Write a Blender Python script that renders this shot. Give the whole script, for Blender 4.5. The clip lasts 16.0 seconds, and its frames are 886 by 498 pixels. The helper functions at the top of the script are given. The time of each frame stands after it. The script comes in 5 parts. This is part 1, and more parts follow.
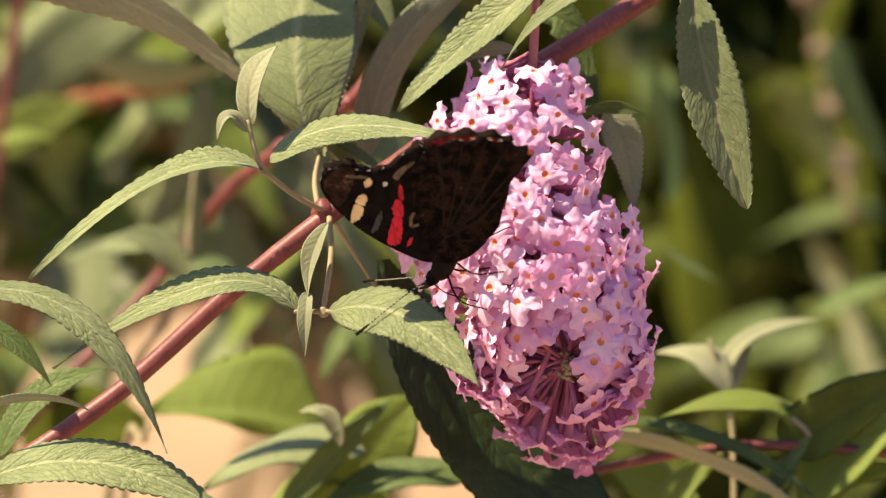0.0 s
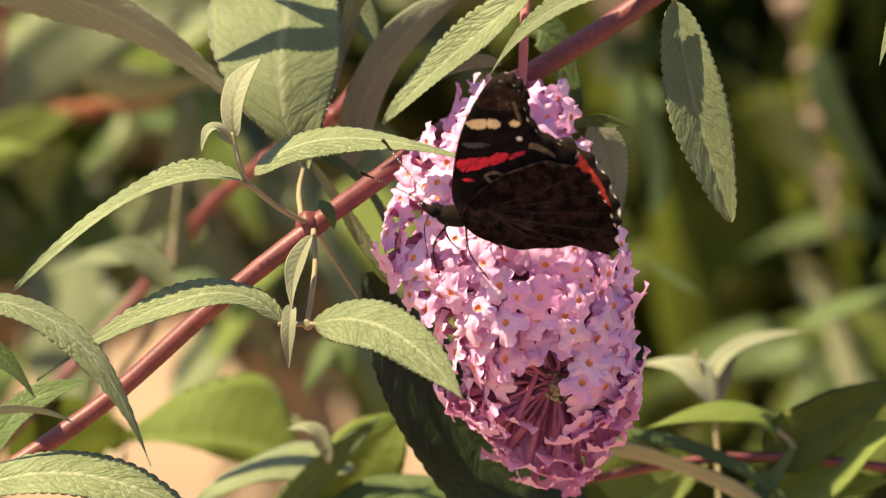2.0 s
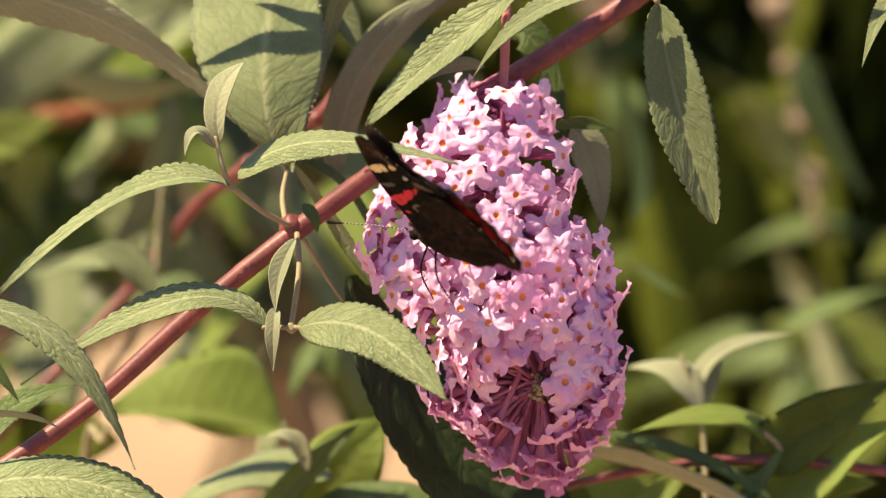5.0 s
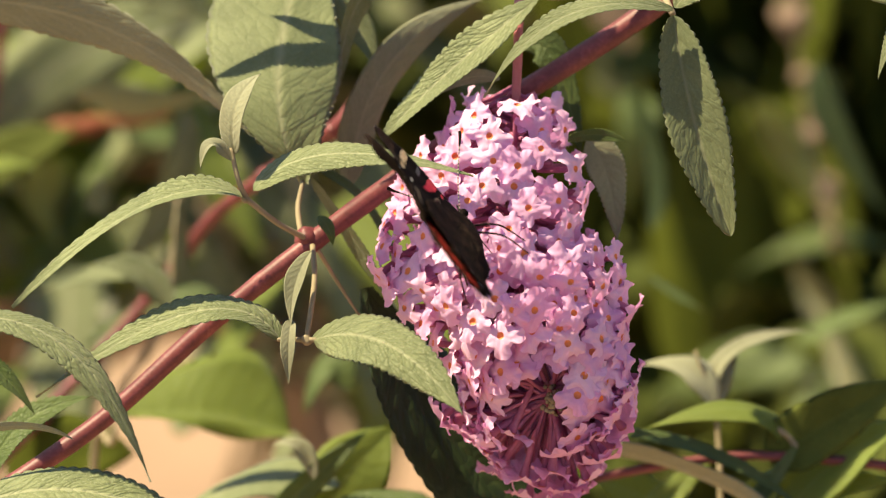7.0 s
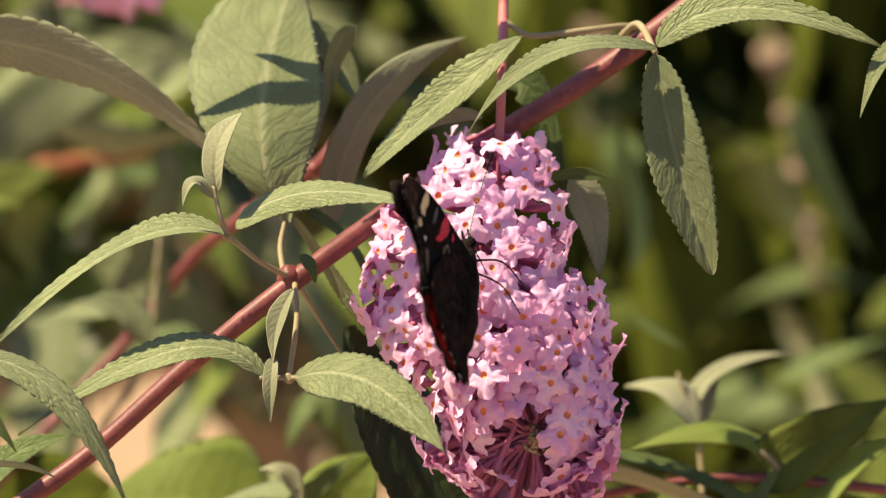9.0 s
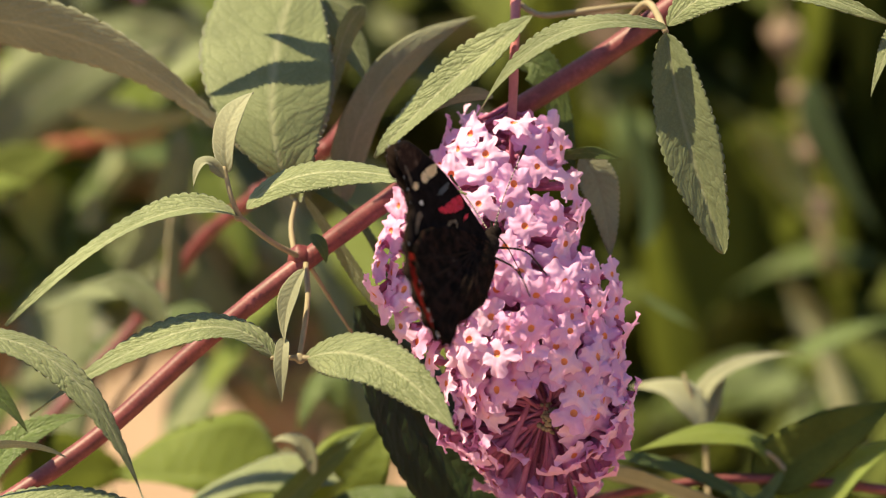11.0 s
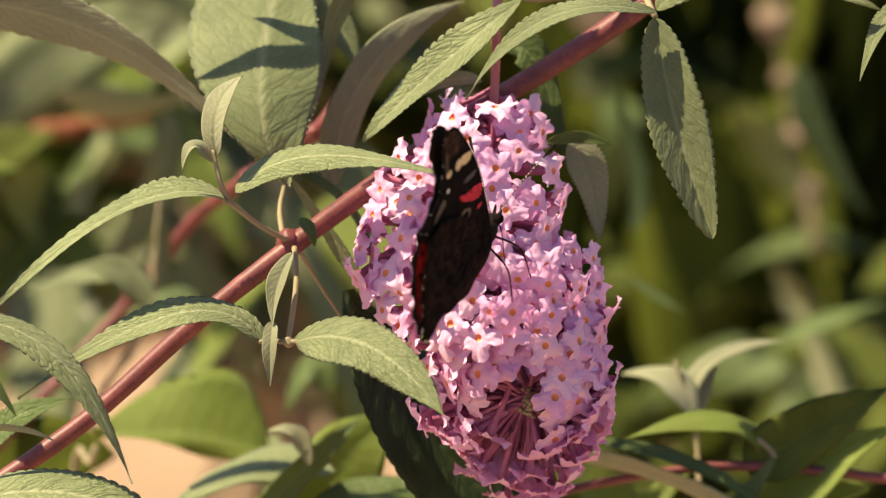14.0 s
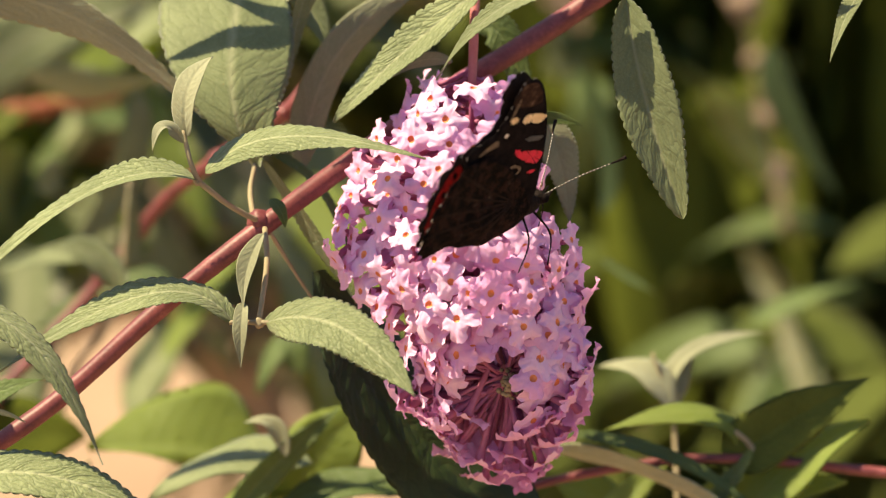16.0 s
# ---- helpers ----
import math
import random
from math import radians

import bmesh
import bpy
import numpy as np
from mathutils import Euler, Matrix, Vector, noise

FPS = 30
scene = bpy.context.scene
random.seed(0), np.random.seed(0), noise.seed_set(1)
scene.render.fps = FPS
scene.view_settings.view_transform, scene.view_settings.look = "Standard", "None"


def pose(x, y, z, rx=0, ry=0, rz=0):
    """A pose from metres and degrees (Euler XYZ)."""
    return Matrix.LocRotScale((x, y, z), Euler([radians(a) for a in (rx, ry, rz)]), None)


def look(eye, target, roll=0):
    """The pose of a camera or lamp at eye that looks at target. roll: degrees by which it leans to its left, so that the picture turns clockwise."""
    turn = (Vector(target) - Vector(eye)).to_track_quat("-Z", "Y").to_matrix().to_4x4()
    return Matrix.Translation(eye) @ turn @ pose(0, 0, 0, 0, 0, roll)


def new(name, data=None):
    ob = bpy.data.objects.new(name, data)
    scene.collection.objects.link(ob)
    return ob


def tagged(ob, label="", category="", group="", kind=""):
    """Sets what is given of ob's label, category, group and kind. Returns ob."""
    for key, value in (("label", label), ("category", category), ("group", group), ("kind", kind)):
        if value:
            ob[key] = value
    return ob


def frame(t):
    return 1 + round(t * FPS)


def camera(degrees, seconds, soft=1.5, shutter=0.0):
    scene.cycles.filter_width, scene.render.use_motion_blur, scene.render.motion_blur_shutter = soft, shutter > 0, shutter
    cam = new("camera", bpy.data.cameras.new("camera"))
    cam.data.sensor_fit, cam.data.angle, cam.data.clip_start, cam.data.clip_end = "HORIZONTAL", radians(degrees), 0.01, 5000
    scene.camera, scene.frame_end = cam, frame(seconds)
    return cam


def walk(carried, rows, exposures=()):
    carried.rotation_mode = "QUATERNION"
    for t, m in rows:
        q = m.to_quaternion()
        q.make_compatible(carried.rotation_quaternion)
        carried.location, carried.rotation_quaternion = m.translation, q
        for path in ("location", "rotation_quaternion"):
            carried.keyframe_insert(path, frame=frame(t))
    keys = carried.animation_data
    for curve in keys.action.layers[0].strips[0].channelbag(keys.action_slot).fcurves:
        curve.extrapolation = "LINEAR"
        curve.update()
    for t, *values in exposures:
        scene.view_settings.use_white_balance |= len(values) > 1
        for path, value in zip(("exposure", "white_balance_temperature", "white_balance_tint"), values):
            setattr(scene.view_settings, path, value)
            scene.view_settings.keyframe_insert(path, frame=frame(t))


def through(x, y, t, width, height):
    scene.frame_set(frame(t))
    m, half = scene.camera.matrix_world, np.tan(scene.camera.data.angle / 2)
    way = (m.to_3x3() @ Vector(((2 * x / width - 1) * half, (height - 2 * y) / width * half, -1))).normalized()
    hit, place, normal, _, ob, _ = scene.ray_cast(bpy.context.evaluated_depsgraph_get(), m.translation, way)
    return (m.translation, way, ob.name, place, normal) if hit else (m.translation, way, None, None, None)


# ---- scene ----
# A butterfly on a hanging flower spike of a summer lilac, seen closely from about a metre away.
# Places are given in centimetres on the bush's own sheet: u to the right, v up the sheet, w away from the viewer.

TILT = radians(18)
ORIGIN = Vector((0.0, 0.0, 1.15))
SHEET = Matrix((
    (1, 0, 0),
    (0, math.sin(TILT), math.cos(TILT)),
    (0, math.cos(TILT), -math.sin(TILT)),
))


def at(u, v, w):
    return ORIGIN + SHEET @ Vector((u, v, w)) * 0.01


# ---- camera ----
cam = camera(11.195, 16.0, soft=1.25)
cam.data.dof.use_dof = True
cam.data.dof.focus_distance = 0.988
cam.data.dof.aperture_fstop = 9.5
EYE = at(0, 0, -100)

# seconds, aim on the sheet (u, v), roll in degrees
AIMS = [
    (0.0, 0.000, 0.000, 0.00), (0.5, -0.141, 0.058, -0.46), (1.0, -0.025, 0.060, -0.20), (1.5, 0.260, -0.005, 0.02),
    (2.0, 0.352, 0.285, 0.20), (2.5, 0.285, 0.733, 0.03), (3.0, 0.124, 0.583, -0.08), (3.5, 0.497, 0.207, -0.08),
    (4.0, 0.811, 0.352, 0.08), (4.2, 0.872, 0.360, 0.06), (6.3, 0.380, 0.320, 0.01), (6.5, 0.456, 0.464, 0.00),
    (7.0, 0.371, 0.616, -0.01), (7.5, 0.280, 0.594, -0.10), (8.0, 0.491, 1.030, 0.15), (8.5, 0.887, 1.559, 0.29),
    (9.0, 0.762, 1.465, 0.13), (9.2, 0.579, 1.621, -0.18), (11.3, 0.506, 0.913, -0.02), (11.5, 0.361, 0.878, -0.10),
    (12.0, 0.461, 1.078, -0.14), (12.5, 0.733, 1.083, 0.10), (13.0, 0.771, 1.209, -0.08), (13.5, 0.379, 0.964, -0.12),
    (14.0, 0.772, 0.663, 0.12), (14.5, 1.020, 0.571, 0.26), (15.0, 1.169, 0.728, 0.18), (15.5, 1.204, 0.551, 0.11),
    (16.0, 1.424, 0.233, 0.20),
]

walk(cam, [(t, look(EYE, at(u, v, 0), roll)) for t, u, v, roll in AIMS], [(0.0, 1.25), (4.2, 1.25), (6.4, 1.09), (14.0, 1.07), (16.0, 1.18)])

# ---- light ----
world = bpy.data.worlds.new("sky")
scene.world = world
world.use_nodes = True
wn = world.node_tree.nodes
sky = wn.new("ShaderNodeTexSky")
sky.sky_type = "NISHITA"
sky.sun_disc = False
to_sun = (SHEET @ Vector((-0.52, 0.82, -0.26))).normalized()
sky.sun_elevation = math.asin(to_sun.z)
sky.sun_rotation = math.atan2(to_sun.x, to_sun.y)
world.node_tree.links.new(sky.outputs[0], wn["Background"].inputs[0])
wn["Background"].inputs[1].default_value = 0.066
sun_data = bpy.data.lights.new("sun", "SUN")
sun_data.energy = 5.15
sun_data.angle = radians(0.53)
sun_data.color = (1.0, 0.835, 0.525)
sun = new("sun", sun_data)
sun.matrix_world = look(ORIGIN + to_sun * 5, ORIGIN)
scene.view_settings.exposure = 1.0


# ---- materials ----
def mat_base(name):
    m = bpy.data.materials.new(name)
    m.use_nodes = True
    nt = m.node_tree
    bsdf = nt.nodes["Principled BSDF"]
    return m, nt, bsdf


def nd(nt, kind, **kw):
    n = nt.nodes.new(kind)
    for k, v in kw.items():
        n.inputs[k].default_value = v
    return n


def ramp(nt, src, stops):
    r = nt.nodes.new("ShaderNodeValToRGB")
    e = r.color_ramp.elements
    while len(e) < len(stops):
        e.new(0.5)
    for el, (p, c) in zip(e, stops):
        el.position, el.color = p, (*c, 1)
    nt.links.new(src, r.inputs[0])
    return r.outputs[0]


def maths(nt, op, a, b=None, clamp=False):
    n = nt.nodes.new("ShaderNodeMath")
    n.operation, n.use_clamp = op, clamp
    for i, x in enumerate((a, b)):
        if x is None:
            continue
        if isinstance(x, (int, float)):
            n.inputs[i].default_value = x
        else:
            nt.links.new(x, n.inputs[i])
    return n.outputs[0]


def mixed(nt, fac, a, b, blend="MIX"):
    n = nt.nodes.new("ShaderNodeMix")
    n.data_type, n.blend_type = "RGBA", blend
    for key, x in ((0, fac), (6, a), (7, b)):
        if isinstance(x, (int, float)):
            n.inputs[key].default_value = x
        elif isinstance(x, tuple):
            n.inputs[key].default_value = (*x, 1)
        else:
            nt.links.new(x, n.inputs[key])
    return n.outputs[2]


def noise_tex(nt, scale, detail=4.0, vec=None):
    n = nd(nt, "ShaderNodeTexNoise", Scale=scale, Detail=detail)
    nt.links.new(vec or nt.nodes.new("ShaderNodeTexCoord").outputs["Object"], n.inputs["Vector"])
    return n.outputs["Fac"]


def leaf_material(name, low, high, vein, through, rough=0.62, glow=0.28, relief=0.5, sheen=0.2, veins=10.0, spec=0.35, netting=0.45, felt=0.45, streak=0.3):
    """A blade's skin: side veins and a midrib by its own length and breadth, puckering, blotches and fine down."""
    m, nt, bsdf = mat_base(name)
    uv = nt.nodes.new("ShaderNodeTexCoord")
    sep = nt.nodes.new("ShaderNodeSeparateXYZ")
    nt.links.new(uv.outputs["UV"], sep.inputs[0])
    across = maths(nt, "ABSOLUTE", maths(nt, "SUBTRACT", sep.outputs[1], 0.5))
    lane = maths(nt, "SUBTRACT", maths(nt, "MULTIPLY", sep.outputs[0], veins), maths(nt, "MULTIPLY", across, 3.2))
    lane = maths(nt, "ADD", lane, maths(nt, "MULTIPLY", noise_tex(nt, 260.0, 2.0), 0.2))
    wave = maths(nt, "ABSOLUTE", maths(nt, "SUBTRACT", maths(nt, "FRACT", lane), 0.5))
    line = maths(nt, "MULTIPLY", maths(nt, "SUBTRACT", wave, 0.40), 10.0, True)
    rib = maths(nt, "SUBTRACT", 1.0, maths(nt, "MULTIPLY", across, 20.0), True)
    both = maths(nt, "MAXIMUM", line, rib)
    cell = nt.nodes.new("ShaderNodeCombineXYZ")
    nt.links.new(maths(nt, "MULTIPLY", lane, 1.8), cell.inputs[0])
    nt.links.new(maths(nt, "ADD", maths(nt, "MULTIPLY", sep.outputs[1], 6.5), maths(nt, "MULTIPLY", noise_tex(nt, 300.0, 2.0), 0.8)), cell.inputs[1])
    pucker = nd(nt, "ShaderNodeTexVoronoi", Scale=1.15, Randomness=0.8)
    pucker.voronoi_dimensions = "2D"
    pucker.feature = "DISTANCE_TO_EDGE"
    nt.links.new(cell.outputs[0], pucker.inputs["Vector"])
    swell = maths(nt, "POWER", maths(nt, "MULTIPLY", pucker.outputs["Distance"], 3.0, True), 0.6)
    net = maths(nt, "SUBTRACT", 1.0, maths(nt, "MULTIPLY", pucker.outputs["Distance"], 12.0), True)
    net = maths(nt, "MAXIMUM", net, maths(nt, "MULTIPLY", line, 0.8))
    blotch = noise_tex(nt, 90.0, 5.0)
    fine = noise_tex(nt, 1700.0, 4.0)
    rnd = nt.nodes.new("ShaderNodeObjectInfo").outputs["Random"]
    base = ramp(nt, maths(nt, "ADD", maths(nt, "MULTIPLY", blotch, 0.55), maths(nt, "MULTIPLY", fine, 0.45)), [(0.34, low), (0.66, high)])
    base = mixed(nt, maths(nt, "MULTIPLY", net, netting), base, low)
    base = mixed(nt, maths(nt, "MAXIMUM", maths(nt, "MULTIPLY", line, streak), maths(nt, "MULTIPLY", rib, 0.7)), base, vein)
    down = maths(nt, "MULTIPLY", maths(nt, "SUBTRACT", noise_tex(nt, 1900.0, 3.0), 0.54), 6.0, True)
    base = mixed(nt, maths(nt, "MULTIPLY", down, felt), base, vein)
    hsv = nt.nodes.new("ShaderNodeHueSaturation")
    nt.links.new(base, hsv.inputs["Color"])
    nt.links.new(maths(nt, "ADD", 0.85, maths(nt, "MULTIPLY", rnd, 0.3)), hsv.inputs["Value"])
    base = hsv.outputs[0]
    nt.links.new(base, bsdf.inputs["Base Color"])
    bsdf.inputs["Roughness"].default_value = rough
    bsdf.inputs["Specular IOR Level"].default_value = spec
    bsdf.inputs["Sheen Weight"].default_value = sheen
    bsdf.inputs["Sheen Roughness"].default_value = 0.6
    height = maths(nt, "ADD", maths(nt, "MULTIPLY", swell, 0.55), maths(nt, "MULTIPLY", both, -0.35))
    height = maths(nt, "ADD", height, maths(nt, "MULTIPLY", fine, 0.25))
    bump = nd(nt, "ShaderNodeBump", Strength=relief, Distance=0.0009)
    nt.links.new(height, bump.inputs["Height"])
    nt.links.new(bump.outputs[0], bsdf.inputs["Normal"])
    tr = nt.nodes.new("ShaderNodeBsdfTranslucent")
    tr.inputs[0].default_value = (*through, 1)
    mx = nt.nodes.new("ShaderNodeMixShader")
    mx.inputs[0].default_value = glow
    nt.links.new(bsdf.outputs[0], mx.inputs[1])
    nt.links.new(tr.outputs[0], mx.inputs[2])
    nt.links.new(mx.outputs[0], nt.nodes["Material Output"].inputs[0])
    return m


def plain_material(name, stops, scale, rough=0.6, relief=0.2, distance=0.0004, glow=0.0, through=(0, 0, 0), fine=1200.0, spec=0.4):
    m, nt, bsdf = mat_base(name)
    big, small = noise_tex(nt, scale, 5.0), noise_tex(nt, fine, 3.0)
    fac = maths(nt, "ADD", maths(nt, "MULTIPLY", big, 0.65), maths(nt, "MULTIPLY", small, 0.35))
    nt.links.new(ramp(nt, fac, stops), bsdf.inputs["Base Color"])
    bsdf.inputs["Roughness"].default_value = rough
    bsdf.inputs["Specular IOR Level"].default_value = spec
    bump = nd(nt, "ShaderNodeBump", Strength=relief, Distance=distance)
    nt.links.new(fac, bump.inputs["Height"])
    nt.links.new(bump.outputs[0], bsdf.inputs["Normal"])
    if glow:
        tr = nt.nodes.new("ShaderNodeBsdfTranslucent")
        tr.inputs[0].default_value = (*through, 1)
        mx = nt.nodes.new("ShaderNodeMixShader")
        mx.inputs[0].default_value = glow
        nt.links.new(bsdf.outputs[0], mx.inputs[1])
        nt.links.new(tr.outputs[0], mx.inputs[2])
        nt.links.new(mx.outputs[0], nt.nodes["Material Output"].inputs[0])
    return m


def petal_material():
    m, nt, bsdf = mat_base("petal")
    rnd = nt.nodes.new("ShaderNodeObjectInfo").outputs["Random"]
    fac = maths(nt, "ADD", maths(nt, "MULTIPLY", noise_tex(nt, 700.0, 3.0), 0.5), maths(nt, "MULTIPLY", rnd, 0.5))
    col = ramp(nt, fac, [(0.2, (0.76, 0.39, 0.65)), (0.5, (0.86, 0.515, 0.765)), (0.8, (0.93, 0.65, 0.85))])
    nt.links.new(col, bsdf.inputs["Base Color"])
    bsdf.inputs["Roughness"].default_value = 0.55
    bsdf.inputs["Specular IOR Level"].default_value = 0.12
    bsdf.inputs["Sheen Weight"].default_value = 0.05
    bump = nd(nt, "ShaderNodeBump", Strength=0.35, Distance=0.0003)
    nt.links.new(noise_tex(nt, 1500.0, 3.0), bump.inputs["Height"])
    nt.links.new(bump.outputs[0], bsdf.inputs["Normal"])
    tr = nt.nodes.new("ShaderNodeBsdfTranslucent")
    tr.inputs[0].default_value = (0.76, 0.34, 0.70, 1)
    mx = nt.nodes.new("ShaderNodeMixShader")
    mx.inputs[0].default_value = 0.32
    nt.links.new(bsdf.outputs[0], mx.inputs[1])
    nt.links.new(tr.outputs[0], mx.inputs[2])
    nt.links.new(mx.outputs[0], nt.nodes["Material Output"].inputs[0])
    return m


GREY_TOP = leaf_material("downy_leaf", (0.115, 0.142, 0.056), (0.265, 0.30, 0.14), (0.41, 0.42, 0.25), (0.24, 0.30, 0.05), relief=0.48, sheen=0.12, netting=0.55, streak=0.0)
GREY_LOW = leaf_material("felted_underside", (0.205, 0.215, 0.13), (0.285, 0.295, 0.18), (0.38, 0.38, 0.25), (0.22, 0.26, 0.12), rough=0.85, relief=0.4, glow=0.18)
GREEN_TOP = leaf_material("green_leaf", (0.062, 0.095, 0.022), (0.11, 0.155, 0.036), (0.17, 0.22, 0.08), (0.18, 0.28, 0.03), rough=0.5, relief=0.4, sheen=0.05)
GREEN_LOW = leaf_material("green_underside", (0.22, 0.25, 0.12), (0.30, 0.32, 0.17), (0.34, 0.35, 0.2), (0.2, 0.28, 0.04), rough=0.7, relief=0.25)
LIME_TOP = leaf_material("thin_young_leaf", (0.14, 0.19, 0.03), (0.21, 0.265, 0.05), (0.24, 0.29, 0.09), (0.38, 0.44, 0.04), rough=0.6, relief=0.25, sheen=0.05, glow=0.46)
LIME_LOW = leaf_material("thin_young_underside", (0.24, 0.29, 0.08), (0.32, 0.37, 0.12), (0.34, 0.38, 0.15), (0.42, 0.5, 0.04), rough=0.6, relief=0.2, glow=0.45)
YOUNG_TOP = leaf_material("felted_young_leaf", (0.24, 0.25, 0.145), (0.37, 0.37, 0.23), (0.27, 0.265, 0.165), (0.34, 0.36, 0.12), rough=0.75, relief=0.16, netting=0.12)
# olive darkened to stand for shrub shade; some sunlit leaves share it
DIM_TOP = leaf_material("olive_leaf_dimmed", (0.058, 0.074, 0.012), (0.110, 0.132, 0.023), (0.10, 0.125, 0.025), (0.11, 0.15, 0.012), spec=0.12, rough=0.75, relief=0.4, sheen=0.03, glow=0.15)
# near-black skin: deep shade on a leaf is put into its colour
SHADE_DARK_TOP = leaf_material("shade_darkened_leaf", (0.011, 0.024, 0.004), (0.022, 0.042, 0.008), (0.036, 0.056, 0.014), (0.05, 0.09, 0.01), rough=0.6, relief=0.4, sheen=0.0, glow=0.02)
SMOOTH_TOP = leaf_material("smooth_leaf", (0.125, 0.152, 0.060), (0.215, 0.248, 0.108), (0.33, 0.34, 0.19), (0.2, 0.26, 0.05), relief=0.22, veins=9.0, netting=0.6, felt=0.3, streak=0.0)
# matt dark green: background shade mixed into the leaf colour
SHADE_GREEN_TOP = leaf_material("shade_green_leaf", (0.056, 0.070, 0.009), (0.100, 0.116, 0.016), (0.06, 0.075, 0.014), (0.08, 0.10, 0.008), spec=0.05, rough=0.85, relief=0.3, sheen=0.0, glow=0.1)
DRY_TOP = leaf_material("withered_leaf", (0.23, 0.16, 0.10), (0.35, 0.25, 0.165), (0.47, 0.36, 0.25), (0.36, 0.24, 0.13), rough=0.85, relief=0.3, sheen=0.0)
SKINS = {"smooth": (SMOOTH_TOP, GREY_LOW), "young": (YOUNG_TOP, GREY_LOW), "dim": (DIM_TOP, DIM_TOP), "dark": (SHADE_DARK_TOP, SHADE_DARK_TOP), "grey": (GREY_TOP, GREY_LOW), "green": (GREEN_TOP, GREEN_LOW), "lime": (LIME_TOP, LIME_LOW), "dry": (DRY_TOP, DRY_TOP), "deep": (SHADE_GREEN_TOP, SHADE_GREEN_TOP)}
BARK_RED = plain_material("red_bark", [(0.3, (0.085, 0.021, 0.022)), (0.55, (0.175, 0.043, 0.045)), (0.7, (0.27, 0.078, 0.078))], 160.0, rough=0.48, relief=0.35)
BARK_PALE = plain_material("downy_stalk", [(0.3, (0.22, 0.18, 0.105)), (0.7, (0.33, 0.27, 0.165))], 160.0, rough=0.75, relief=0.3)
BARK_DRY = plain_material("withered_stem", [(0.3, (0.12, 0.10, 0.045)), (0.7, (0.30, 0.25, 0.13))], 25.0, rough=0.8, relief=0.3)
BARK_RUST = plain_material("rusty_bark", [(0.3, (0.17, 0.045, 0.018)), (0.7, (0.28, 0.085, 0.03))], 60.0, rough=0.7)
HUSK = plain_material("withered_husk", [(0.3, (0.17, 0.115, 0.08)), (0.7, (0.34, 0.25, 0.18))], 60.0, rough=0.9)
STEMS = {"red": BARK_RED, "pale": BARK_PALE, "dry": BARK_DRY, "rust": BARK_RUST}
PETAL = petal_material()
TUBE = plain_material("flower_tube", [(0.3, (0.36, 0.09, 0.18)), (0.7, (0.54, 0.19, 0.30))], 300.0, rough=0.6, glow=0.2, through=(0.5, 0.12, 0.3))
STALK = plain_material("flower_stalk", [(0.3, (0.36, 0.10, 0.11)), (0.7, (0.52, 0.19, 0.18))], 200.0, rough=0.6)
THROAT = plain_material("orange_throat", [(0.3, (0.70, 0.16, 0.05)), (0.7, (0.84, 0.30, 0.10))], 400.0, rough=0.6)
CALYX = plain_material("calyx", [(0.3, (0.20, 0.17, 0.09)), (0.7, (0.36, 0.28, 0.17))], 400.0, rough=0.8)
SOIL = plain_material("dry_soil", [(0.3, (0.22, 0.14, 0.088)), (0.7, (0.37, 0.25, 0.16))], 3.0, rough=0.95, relief=0.6, distance=0.01, fine=60.0)


# ---- building ----
def part(name, bm, mats, parent, label=""):
    me = bpy.data.meshes.new(name)
    bm.to_mesh(me)
    bm.free()
    for p in me.polygons:
        p.use_smooth = True
    for m in (mats if isinstance(mats, (list, tuple)) else [mats]):
        me.materials.append(m)
    ob = new(name, me)
    ob.parent = parent
    if label:
        ob["label"] = label
    return ob


def thing(name, label, category, group="", kind="", where=None):
    ob = new(name)
    ob.empty_display_size = 0.01
    ob.matrix_world = Matrix.Translation(where if where is not None else ORIGIN)
    tagged(ob, label, category, group, kind)
    return ob


